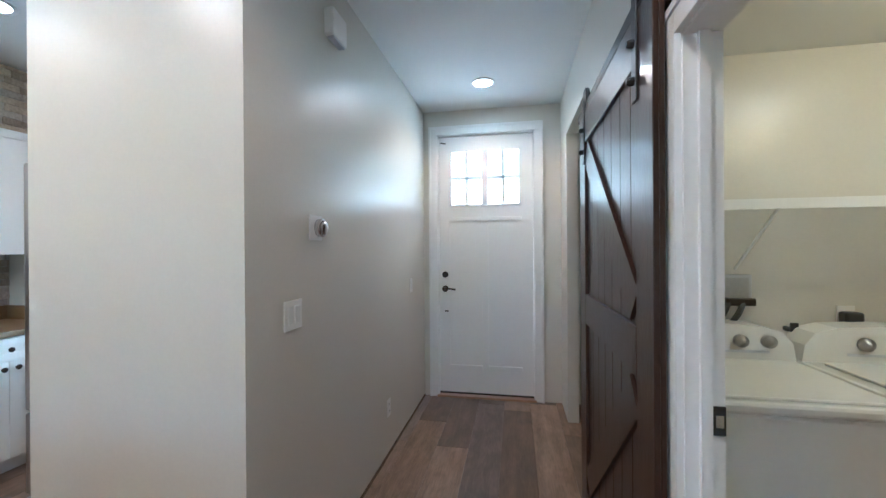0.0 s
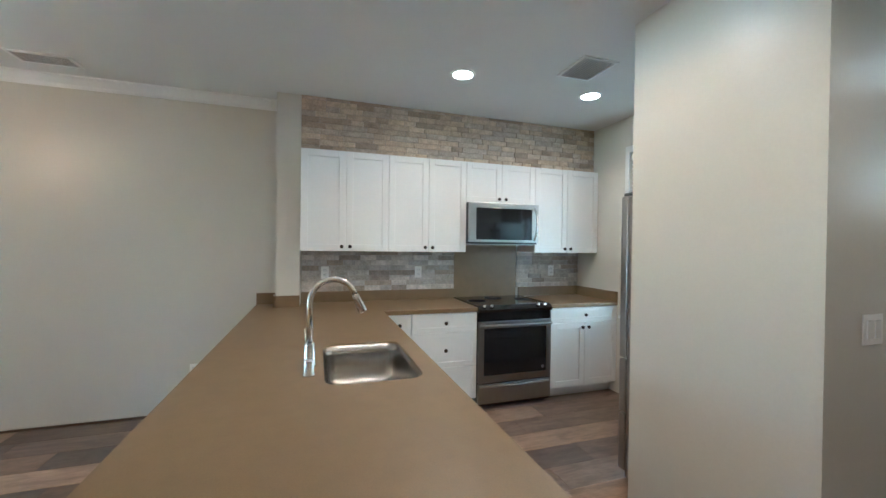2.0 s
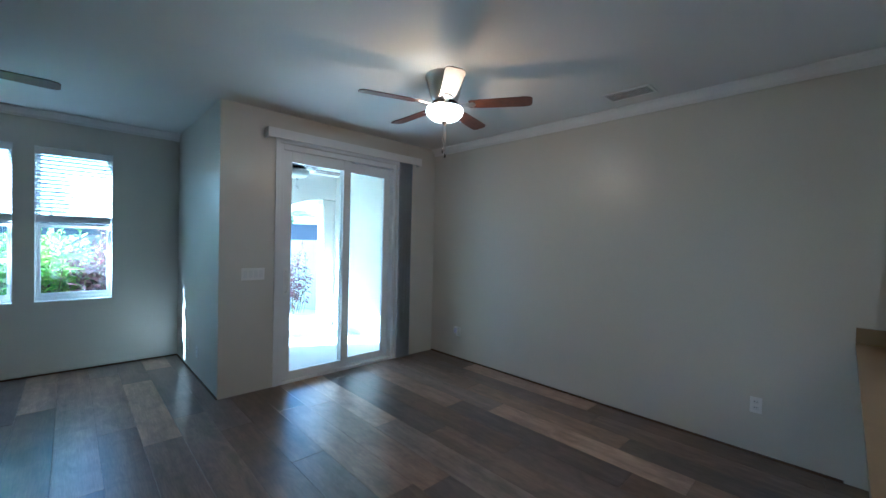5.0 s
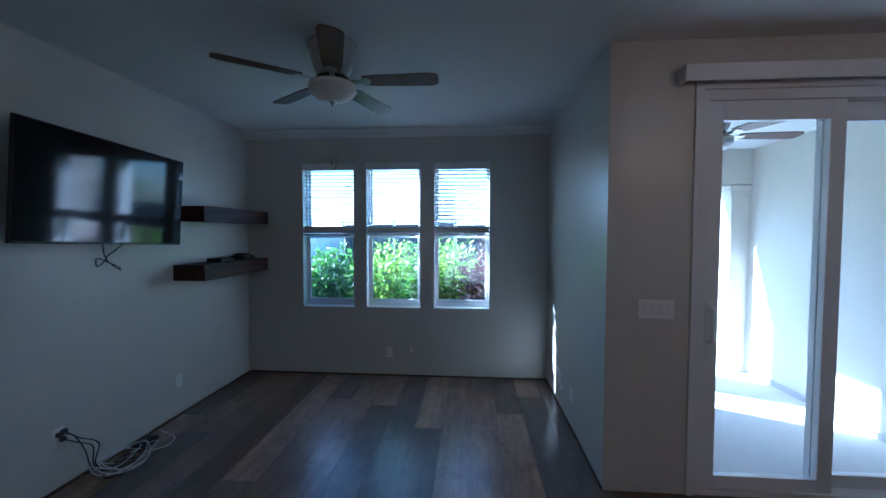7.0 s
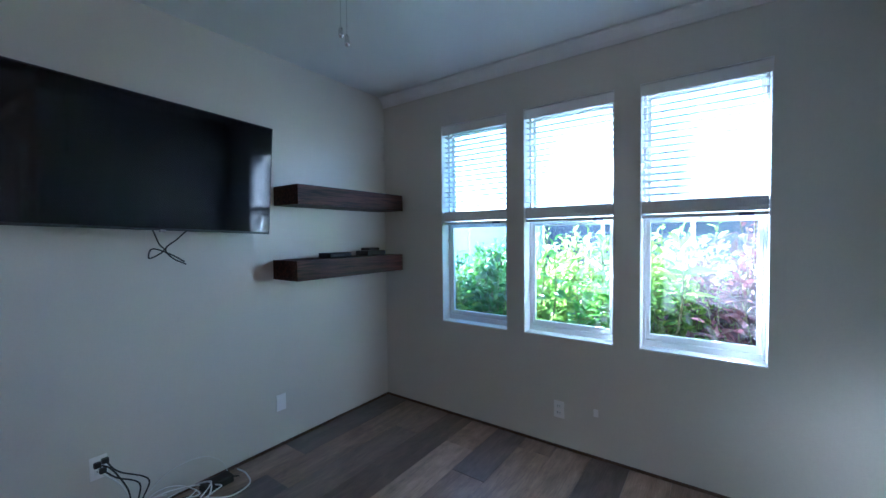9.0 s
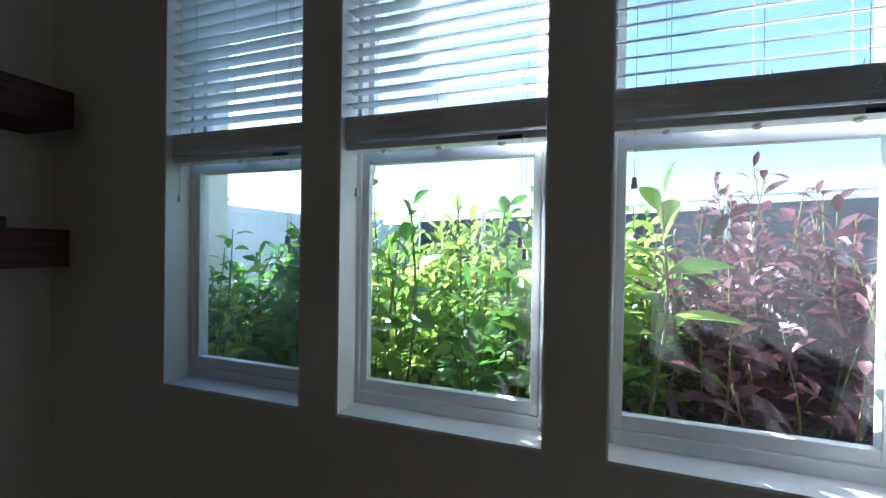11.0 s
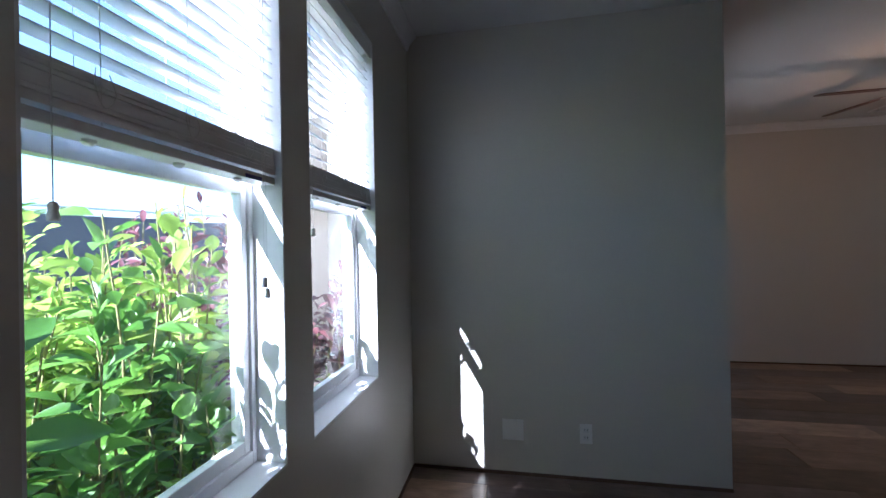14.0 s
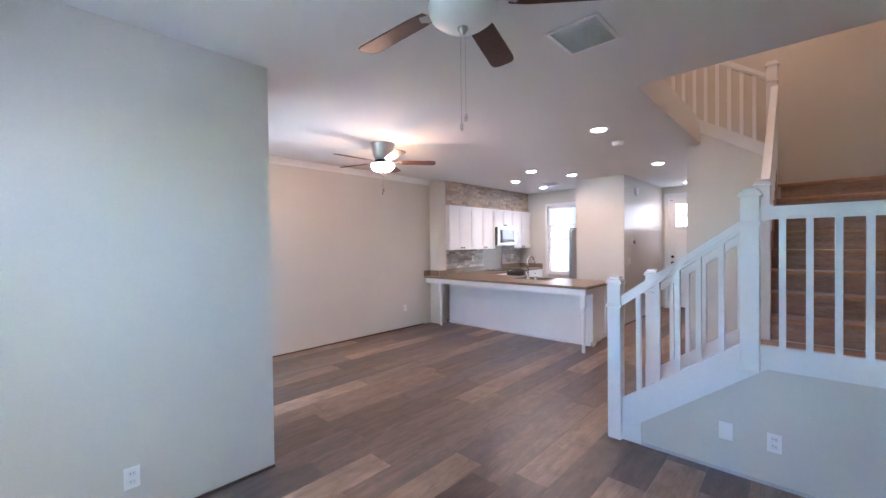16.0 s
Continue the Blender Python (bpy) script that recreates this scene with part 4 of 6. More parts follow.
sp = thing("strike_plate", (HX1 + 0.06, LJ1 - 0.03, 0.98), "small black strike plate on the laundry jamb", "strike plate")
part("plate", boxes((HX1 + 0.056, LJ1 - 0.024, 0.95, HX1 + 0.086, LJ1 - 0.018, 1.02), bevel=0.001), M_BLACK, sp)
part("lip", boxes((HX1 + 0.062, LJ1 - 0.027, 0.97, HX1 + 0.080, LJ1 - 0.0235, 1.00)), M_CHROME, sp)


def barn_door():
    x0, x1, y0, y1, z0, z1 = 0.570, 0.601, 1.892, 3.03, 0.02, 2.09
    b = thing("barn_door", (x0, (y0 + y1) / 2, z0), "dark-stained wooden sliding barn door with diagonal braces", "barn door")
    n = 9
    for k in range(n):
        w = (y1 - y0) / n
        part("board", boxes((x0 + 0.016, y0 + k * w + 0.0015, z0, x1, y0 + (k + 1) * w - 0.0015, z1), bevel=0.002), M_BARN, b)
    r = 0.15
    for nm, bb in (("stile", (x0, y0, z0, x0 + 0.016, y0 + r, z1)), ("stile", (x0, y1 - r, z0, x0 + 0.016, y1, z1)), ("rail", (x0, y0 + r, z0, x0 + 0.016, y1 - r, z0 + r)),
                   ("rail", (x0, y0 + r, z1 - r, x0 + 0.016, y1 - r, z1)), ("rail", (x0, y0 + r, 1.02, x0 + 0.016, y1 - r, 1.02 + r))):
        part(nm, boxes(bb, bevel=0.003), M_BARN, b)

    def brace(ya, za, yb, zb):
        d = Vector((0, yb - ya, zb - za))
        nrm = Vector((0, -d.z, d.y)).normalized() * 0.065
        bm = bmesh.new()
        vs = []
        for x in (x0 + 0.002, x0 + 0.0155):
            vs.append([bm.verts.new((x, p[0] + s * nrm.y, p[1] + s * nrm.z)) for p, s in (((ya, za), -1), ((yb, zb), -1), ((yb, zb), 1), ((ya, za), 1))])
        for i in range(4):
            bm.faces.new((vs[0][i], vs[0][(i + 1) % 4], vs[1][(i + 1) % 4], vs[1][i]))
        bm.faces.new(vs[0]), bm.faces.new(vs[1])
        part("brace", bm, M_BARN, b)
    brace(y1 - r - 0.03, z1 - r - 0.06, y0 + r + 0.03, 1.02 + r + 0.06)
    brace(y0 + r + 0.03, 1.02 - 0.06, y1 - r - 0.03, z0 + r + 0.06)
    for yy in (y0 + 0.14, y1 - 0.14):
        h = part("hanger_strap", boxes((x0 - 0.006, yy - 0.022, z1 - 0.26, x0 - 0.0005, yy + 0.022, z1 + 0.06), bevel=0.002), M_BLACK, b, "black steel hanger strap")
        part("wheel", lathe([(0.045, -0.010), (0.052, -0.004), (0.040, 0.0), (0.052, 0.004), (0.045, 0.010)], 24, (x0 + 0.012, yy, z1 + 0.075), axis="X"), M_BLACK, h)
        for zz in (z1 - 0.20, z1 - 0.09):
            part("bolt", lathe([(0.013, 0), (0.013, -0.012), (0.009, -0.02)], 8, (x0 - 0.006, yy, zz), axis="X"), M_BLACK, h)
    t = thing("barn_door_track", (x0, 2.2, z1), "black steel sliding door track on a dark wood header board", "door track")
    part("header_board", boxes((HX1 - 0.022, 0.95, z1 - 0.05, HX1 - 0.001, 3.12, z1 + 0.12), bevel=0.002), M_BARN, t)
    part("track", boxes((x0 + 0.006, 0.95, z1 + 0.012, x0 + 0.014, 3.12, z1 + 0.048), bevel=0.001), M_BLACK, t)
    for k in range(5):
        part("spacer", lathe([(0.011, 0), (0.011, 0.029)], 10, (x0 + 0.010, 1.1 + 0.47 * k, z1 + 0.03), axis="X"), M_BLACK, t)


barn_door()


def washer(x0, label, dials):
    x1, y0, y1 = x0 + 0.64, 2.17, 2.80
    w = thing("washing_machine" if dials == 4 else "dryer", ((x0 + x1) / 2, 2.5, 0), label, "washer" if dials == 4 else "dryer")
    part("cabinet", boxes((x0, y0, 0.02, x1, y1, 0.885), bevel=0.012), M_ENAMEL, w)
    part("top", boxes((x0 - 0.004, y0 - 0.012, 0.885, x1 + 0.004, y1, 0.925), bevel=0.012), M_ENAMEL, w)
    part("lid", boxes((x0 + 0.05, y0 + 0.01, 0.9255, x1 - 0.05, y0 + 0.46, 0.937), bevel=0.005), M_ENAMEL, w)
    prof = [(x0, 0.925), (x1, 0.925), (x1 - 0.01, 0.995), (x1 - 0.05, 1.045), (x1 - 0.13, 1.068), (x0 + 0.32, 1.078), (x0 + 0.13, 1.068), (x0 + 0.05, 1.045), (x0 + 0.01, 0.995)]
    c = part("console", slab(prof, y1 - 0.13, y1), M_ENAMEL, w)
    for k in range(dials):
        part("dial", lathe([(0.028, 0), (0.026, -0.02), (0.012, -0.024), (0.010, -0.034)], 18, (x0 + 0.22 + k * 0.105, y1 - 0.13, 1.005), axis="Y"), M_APPL, c, smooth=True)
    part("badge", lathe([(0.025, 0), (0.023, -0.004)], 20, (x0 + 0.06, y0, 0.84), axis="Y"), M_CHROME, w)
    part("console_strip", boxes((x0 + 0.16, y1 - 0.134, 0.955, x1 - 0.10, y1 - 0.129, 0.966)), M_BLINDV, c, "grey printed strip")


# Fixture set out of view, assumed from the warm laundry walls.
ll = thing("laundry_light", (1.75, 2.0, 2.30), "lit laundry ceiling light assumed out of view", "ceiling light")
part("pan", lathe([(0.15, -0.001), (0.15, -0.02), (0.13, -0.025)], 28, (1.75, 2.0, 2.30)), M_WHITE, ll)
part("shade", lathe([(0.13, -0.025), (0.125, -0.06), (0.08, -0.085), (0.01, -0.092)], 28, (1.75, 2.0, 2.30)), M_GLOBE_ON, ll, "glowing glass shade", True)
lamp = new("laundry_lamp", bpy.data.lights.new("laundry_lamp", "POINT"))
lamp.data.energy, lamp.data.color, lamp.data.shadow_soft_size = 0.27, (1.0, 0.60, 0.20), 0.06
lamp.location = (1.75, 2.0, 2.15)
washer(0.73, "white top-load washing machine with dials", 4)
washer(1.39, "white front-control clothes dryer", 3)
sh = thing("wire_shelf", (1.5, 2.7, 1.59), "white wire shelf on the laundry wall", "shelf")
for k in range(14):
    part("wire", tube([(0.76, 2.84 - k * 0.022, 1.59), (2.40, 2.84 - k * 0.022, 1.59)], 0.0035, 6), M_WHITE, sh)
part("lip", boxes((0.76, 2.535, 1.552, 2.40, 2.545, 1.592)), M_WHITE, sh)
for k in (1.25, 1.9):
    part("brace", tube([(k, 2.55, 1.575), (k - 0.02, 2.845, 1.30)], 0.006, 8), M_WHITE, sh)
vb = thing("washer_outlet_box", (1.23, 2.85, 1.2), "grey washer supply box with black hoses on the wall", "supply box")
part("box", boxes((1.165, 2.835, 1.135, 1.295, 2.849, 1.275), bevel=0.003), M_BLINDV, vb)
part("recess", boxes((1.18, 2.832, 1.15, 1.28, 2.836, 1.26)), M_GALV, vb)
for k in (1.19, 1.25):
    part("hose", tube(smooth_path([(k, 2.81, 1.16), (k - 0.04, 2.78, 1.10), (k - 0.08, 2.79, 1.02), (k - 0.04, 2.81, 0.92)]), 0.013, 8), M_BLACK, vb)
part("valve", boxes((1.17, 2.79, 1.135, 1.29, 2.835, 1.17), bevel=0.005), M_KNOB, vb)
plate(1.67, 2.85, 1.08, S_)
pg = thing("power_plug", (1.67, 2.83, 1.08), "black power plug in the laundry outlet", "plug")
part("plug", boxes((1.635, 2.79, 1.055, 1.705, 2.841, 1.115), bevel=0.010), M_BLACK, pg)
part("cord", tube(smooth_path([(1.67, 2.805, 1.06), (1.68, 2.825, 1.0), (1.65, 2.83, 0.92)]), 0.008, 8), M_BLACK, pg)
vk = thing("wall_valve", (1.437, 2.849, 1.03), "small black gas valve on the laundry wall", "valve")
part("stub", lathe([(0.012, 0), (0.012, -0.05)], 12, (1.437, 2.849, 1.03), axis="Y"), M_BLACK, vk)
part("lever", boxes((1.422, 2.785, 1.0, 1.452, 2.80, 1.065), bevel=0.004), M_BLACK, vk)


# ---- sliding door ----
def slider():
    y = SY - 0.075
    d = thing("sliding_door", ((SLX0 + SLX1) / 2, y, 0), "white vinyl sliding glass patio door, closed", "sliding door")
    a, b, z = SLX0, SLX1, SLZ
    part("frame", boxes((a + 0.002, y - 0.07, 0.0, a + 0.04, y + 0.075, z - 0.002), (b - 0.04, y - 0.07, 0, b - 0.002, y + 0.075, z - 0.002), (a + 0.04, y - 0.07, z - 0.06, b - 0.04, y + 0.075, z - 0.002), (a + 0.04, y - 0.07, 0, b - 0.04, y + 0.075, 0.035), bevel=0.002), M_VINYL, d)
    part("casing", boxes((b, SY + 0.001, 0, b + 0.045, SY + 0.014, z + 0.045), (a - 0.045, SY + 0.001, 0, a, SY + 0.014, z + 0.045), (a, SY + 0.001, z, b, SY + 0.014, z + 0.045), bevel=0.003), M_VINYL, d)
    m = (a + b) / 2 - 0.045
    for nm, x0, x1, yy in (("sliding_panel", m - 0.04, b - 0.042, y + 0.015), ("fixed_panel", a + 0.042, m + 0.04, y - 0.045)):
        w, zb, zt = 0.085, 0.115, z - 0.175
        p = part(nm, boxes((x0, yy, 0.036, x0 + w, yy + 0.045, z - 0.062), (x1 - w, yy, 0.036, x1, yy + 0.045, z - 0.062), (x0 + w, yy, 0.036, x1 - w, yy + 0.045, zb), (x0 + w, yy, zt, x1 - w, yy + 0.045, z - 0.062), bevel=0.003), M_VINYL, d)
        g = part("pane", boxes((x0 + w - 0.004, yy + 0.018, zb - 0.004, x1 - w + 0.004, yy + 0.026, zt + 0.004)), M_GLASS, p)
        g.visible_shadow = False
    part("handle", tube(smooth_path([(b - 0.075, y + 0.06, 0.93), (b - 0.078, y + 0.105, 0.96), (b - 0.078, y + 0.105, 1.12), (b - 0.075, y + 0.06, 1.15)]), 0.011, 8), M_PLATE, d, smooth=True)
    part("handle_plate", boxes((b - 0.10, y + 0.0605, 0.90, b - 0.05, y + 0.068, 1.18), bevel=0.003), M_PLATE, d)


slider()
vl = thing("vertical_blind", (-2.2, SY, 2.41), "grey vertical blind drawn open under a white valance", "blind")
part("valance", boxes((-3.21, SY + 0.085, 2.44, -1.305, SY + 0.10, 2.53), (-3.21, SY + 0.003, 2.44, -3.195, SY + 0.085, 2.53), (-1.32, SY + 0.003, 2.44, -1.305, SY + 0.085, 2.53), (-3.195, SY + 0.003, 2.51, -1.32, SY + 0.085, 2.525), bevel=0.002), M_TRIM, vl, "white valance")
part("headrail", boxes((-3.19, SY + 0.03, 2.46, -1.33, SY + 0.07, 2.50)), M_VINYL, vl)
for k in range(13):
    bm = boxes((-0.044, -0.0008, 0.02, 0.044, 0.0008, 2.46))
    bm.transform(Matrix.Translation((-3.085 + 0.0155 * k, SY + 0.052, 0)) @ Matrix.Rotation(radians(62 + 7 * math.sin(k * 2.1)), 4, "Z"))
    part("vane", bm, M_BLINDV, vl)


# ---- living room windows and blinds ----
def window(i, x0, x1):
    y = LY - 0.115
    w = tagged(thing("window_%d" % i, ((x0 + x1) / 2, y, WZ0), "white vinyl single-hung window with a raised blind", "window"), kind="structure")
    f = 0.022
    part("reveal", boxes((x0 - 0.0, LY - T + 0.03, WZ0 - 0.0, x0 + 0.006, LY - 0.001, WZ1), (x1 - 0.006, LY - T + 0.03, WZ0, x1, LY - 0.001, WZ1), (x0 + 0.006, LY - T + 0.03, WZ1 - 0.006, x1 - 0.006, LY - 0.001, WZ1), (x0 + 0.006, LY - T + 0.03, WZ0, x1 - 0.006, LY - 0.001, WZ0 + 0.008)), M_TRIM, w)
    part("window_frame", boxes((x0 + 0.006, y - 0.05, WZ0 + 0.008, x0 + f, y + 0.02, WZ1 - 0.006), (x1 - f, y - 0.05, WZ0 + 0.008, x1 - 0.006, y + 0.02, WZ1 - 0.006), (x0 + f, y - 0.05, WZ0 + 0.008, x1 - f, y + 0.02, WZ0 + 0.045), (x0 + f, y - 0.05, WZ1 - 0.04, x1 - f, y + 0.02, WZ1 - 0.006), bevel=0.002), M_VINYL, w)
    zm = 1.565
    s, a, b = 0.023, x0 + f + 0.001, x1 - f - 0.001
    lo = part("lower_sash", boxes((a, y - 0.015, WZ0 + 0.046, a + s, y + 0.012, zm), (b - s, y - 0.015, WZ0 + 0.046, b, y + 0.012, zm), (a + s, y - 0.015, WZ0 + 0.046, b - s, y + 0.012, WZ0 + 0.082), (a + s, y - 0.015, zm - 0.036, b - s, y + 0.012, zm), bevel=0.002), M_VINYL, w)
    g = part("pane", boxes((a + s - 0.004, y - 0.004, WZ0 + 0.078, b - s + 0.004, y + 0.001, zm - 0.033)), M_DUSTY, lo)
    up = part("upper_sash", boxes((a, y - 0.045, zm - 0.03, a + 0.02, y - 0.018, WZ1 - 0.042), (b - 0.02, y - 0.045, zm - 0.03, b, y - 0.018, WZ1 - 0.042), (a + 0.02, y - 0.045, zm - 0.03, b - 0.02, y - 0.018, zm), (a + 0.02, y - 0.045, WZ1 - 0.06, b - 0.02, y - 0.018, WZ1 - 0.042)), M_VINYL, w)
    h = part("pane", boxes((a + 0.018, y - 0.034, zm - 0.004, b - 0.018, y - 0.029, WZ1 - 0.058)), M_GLASS, up)
    g.visible_shadow = h.visible_shadow = False
    part("sash_lock", boxes(((x0 + x1) / 2 - 0.03, y + 0.012, zm, (x0 + x1) / 2 + 0.03, y + 0.03, zm + 0.012), bevel=0.003), M_PLATE, lo)


def slat_profile(x0, x1, n=6):
    """A thin crowned slat along x."""
    bm = bmesh.new()
    ys = [-0.0245 + 0.049 * i / n for i in range(n + 1)]
    crown = [0.0035 * (1 - (v / 0.0245) ** 2) for v in ys]
    loop = [(v, h + 0.0013) for v, h in zip(ys, crown)] + [(v, h - 0.0013) for v, h in reversed(list(zip(ys, crown)))]
    ends = [[bm.verts.new((x, v, h)) for v, h in loop] for x in (x0, x1)]
    m = len(loop)
    for i in range(m):
        bm.faces.new((ends[0][i], ends[0][(i + 1) % m], ends[1][(i + 1) % m], ends[1][i]))
    bm.faces.new(ends[0]), bm.faces.new(ends[1])
    return bm


def blind(x0, x1, tilt):
    """A white slatted blind raised half way, with its stack and cords."""
    y = LY - 0.048
    b = thing("window_blind", ((x0 + x1) / 2, y, 1.56), "white faux-wood slatted blind raised half way", "blind", "living room window blinds")
    x0, x1 = x0 + 0.008, x1 - 0.008
    part("headrail", boxes((x0, y - 0.03, WZ1 - 0.055, x1, y + 0.028, WZ1 - 0.008), bevel=0.002), M_VINYL, b)
    part("valance", boxes((x0 - 0.004, y + 0.03, WZ1 - 0.075, x1 + 0.004, y + 0.038, WZ1 - 0.008), bevel=0.003), M_WHITE, b)
    z, base = WZ1 - 0.09, 1.657
    while z > base + 0.01:
        bm = slat_profile(x0, x1)
        bm.transform(Matrix.Translation((0, y, z)) @ Matrix.Rotation(radians(tilt), 4, "X"))
        part("slat", bm, M_SLAT, b)
        z -= 0.0405
    for k in range(9):
        bm = boxes((x0 + 0.001 * (k % 3), -0.0245, -0.0041, x1 - 0.001 * (k % 2), 0.0245, 0.0041), bevel=0.0006)
        bm.transform(Matrix.Translation((0, y + (0.004 if k > 4 else 0.0) + 0.001 * math.sin(k * 3.3), base - 0.003 - k * 0.0085)) @ Matrix.Rotation(radians(1.0 * math.sin(k * 1.7)), 4, "X"))
        part("slat", bm, M_WHITE, b)
    part("bottom_rail", boxes((x0, y - 0.027, 1.555, x1, y + 0.027, 1.576), bevel=0.003), M_WHITE, b)
    for k in range(3):
        xx = x0 + (x1 - x0) * (0.2 + 0.3 * k)
        for o in (-0.027, 0.027):
            part("ladder_cord", tube([(xx, y + o, 1.576), (xx + 0.002, y + o, 1.9), (xx, y + o, WZ1 - 0.055)], 0.0008, 4), M_CABLEW, b)
        part("cord_button", lathe([(0.011, 0), (0.011, -0.005), (0.006, -0.009)], 12, (xx, y, 1.555)), M_PLATE, b)
        part("cord_loop", tube(smooth_path([(xx - 0.012, y + 0.029, 1.665), (xx - 0.017, y + 0.036, 1.63), (xx, y + 0.034, 1.605), (xx + 0.016, y + 0.036, 1.635), (xx + 0.010, y + 0.029, 1.668)]), 0.0009, 4), M_CABLEW, b)
    part("tag", boxes((x0 + 0.06, y + 0.0275, 1.556, x0 + 0.125, y + 0.0282, 1.566)), M_BLUE, b, "small blue label strip")
    for xx, zz in ((x1 - 0.045, 1.43), (x0 + 0.06, 1.285), (x0 + 0.048, 1.255)):
        c = part("pull_cord", tube([(xx, y + 0.030, zz), (xx, y + 0.030, WZ1 - 0.06)], 0.0009, 4), M_CABLEW, b)
        part("tassel", lathe([(0.004, 0.013), (0.007, 0.008), (0.006, 0.0), (0.008, -0.010), (0.007, -0.015)], 12, (xx, y + 0.030, zz)), M_PLATE, c, smooth=True)


M_BLUE = mat("blue_ink", (0.05, 0.06, 0.35), 0.5)
for i, (a, b) in enumerate(WINDOWS):
    window(i + 1, a, b)
    blind(a, b, (4, -3, -24)[i])

# kitchen window
kw = tagged(thing("window_4", (-2.1, NY + 0.08, 0.78), "white vinyl kitchen window", "window"), kind="structure")
part("window_frame", boxes((-2.755, NY + 0.05, 0.78, -2.70, NY + 0.11, 2.36), (-1.505, NY + 0.05, 0.78, -1.45, NY + 0.11, 2.36), (-2.70, NY + 0.05, 0.78, -1.505, NY + 0.11, 0.84), (-2.70, NY + 0.05, 2.30, -1.505, NY + 0.11, 2.36), (-2.13, NY + 0.05, 0.84, -2.07, NY + 0.11, 2.30), (-2.70, NY + 0.055, 1.55, -2.13, NY + 0.105, 1.60)), M_VINYL, kw)
for a, b in ((-2.70, -2.13), (-2.07, -1.505)):
    part("pane", boxes((a, NY + 0.078, 0.84, b, NY + 0.084, 2.30)), M_GLASS, kw).visible_shadow = False
part("casing", boxes((-2.80, NY - 0.016, 0.70, -2.752, NY - 0.001, 2.42), (-1.453, NY - 0.016, 0.70, -1.40, NY - 0.001, 2.42), (-2.752, NY - 0.016, 2.358, -1.453, NY - 0.001, 2.42), (-2.83, NY - 0.045, 0.755, -1.38, NY - 0.001, 0.781)), M_TRIM, kw)
kb = thing("window_blind", (-2.1, NY + 0.02, 2.3), "white slatted kitchen window blind", "blind")
for k in range(9):
    bm = boxes((-2.74, -0.022, -0.0012, -1.465, 0.022, 0.0012))
    bm.transform(Matrix.Translation((0, NY + 0.025, 2.27 - 0.04 * k)) @ Matrix.Rotation(radians(-50), 4, "X"))
    part("slat", bm, M_SLAT, kb)
for k in range(7):
    part("slat", boxes((-2.74, NY + 0.003, 1.875 + 0.008 * k, -1.465, NY + 0.047, 1.882 + 0.008 * k)), M_WHITE, kb)
part("bottom_rail", boxes((-2.74, NY + 0.002, 1.85, -1.465, NY + 0.048, 1.87), bevel=0.003), M_WHITE, kb)
part("headrail", boxes((-2.745, NY + 0.003, 2.29, -1.46, NY + 0.047, 2.345), bevel=0.003), M_WHITE, kb)


# ---- television, shelves, cables ----
def television():
    t = thing("television", (2.35, -4.24, 1.85), "black flat-screen television tilted on a wall mount", "television")
    yc, zc, hw, hh = -4.245, 1.84, 0.585, 0.335
    m = Matrix.Translation((2.235, yc, zc)) @ Matrix.Rotation(radians(2.0), 4, "X") @ Matrix.Rotation(radians(-2.5), 4, "Y")

    def local(*r, bevel=0.0):
        bm = boxes(*r, bevel=bevel)
        bm.transform(m)
        return bm
    part("casing", local((0.0, -hw, -hh, 0.025, hw, hh), (0.025, -0.38, -0.26, 0.06, 0.38, 0.14), bevel=0.004), M_BLACK, t)
    part("screen", local((-0.0025, -hw + 0.008, -hh + 0.014, 0.0, hw - 0.008, hh - 0.008)), M_SCREEN, t, "glossy dark screen")
    part("logo_chin", local((-0.004, -0.012, -hh - 0.008, 0.012, 0.012, -hh + 0.006), bevel=0.002), M_APPL, t)
    part("mount", boxes((2.30, yc - 0.22, 1.70, 2.408, yc + 0.22, 1.98), bevel=0.003), M_BLACK, t)
    part("cable", tube(smooth_path([(2.30, -4.20, 1.53), (2.33, -4.24, 1.44), (2.35, -4.27, 1.40), (2.34, -4.20, 1.36), (2.36, -4.22, 1.41), (2.36, -4.30, 1.38), (2.33, -4.36, 1.335)]), 0.004, 6), M_BLACK, t)
    part("cable", tube(smooth_path([(2.31, -4.38, 1.52), (2.34, -4.33, 1.46), (2.355, -4.28, 1.41), (2.33, -4.30, 1.36), (2.34, -4.37, 1.32)]), 0.004, 6), M_BLACK, t)


television()


def floating_shelf(y0, y1, z0, z1, label):
    s = thing("floating_shelf", (EX, (y0 + y1) / 2, z0), label, "shelf", "floating shelves beside the television")
    x0, t = 2.13, 0.022
    part("front", boxes((x0, y0, z0, x0 + t, y1, z1), bevel=0.002), M_DARKWOOD, s)
    part("top", boxes((x0 + t, y0, z1 - t, EX - 0.002, y1, z1 - 0.001), bevel=0.001), M_DARKWOOD, s)
    part("underside", boxes((x0 + t, y0, z0 + 0.001, EX - 0.002, y1, z0 + t), bevel=0.001), M_DARKWOOD, s)
    for a, b in ((y0 + 0.001, y0 + t), (y1 - t, y1 - 0.001)):
        part("end", boxes((x0 + t, a, z0 + t, EX - 0.002, b, z1 - t)), M_DARKWOOD, s)


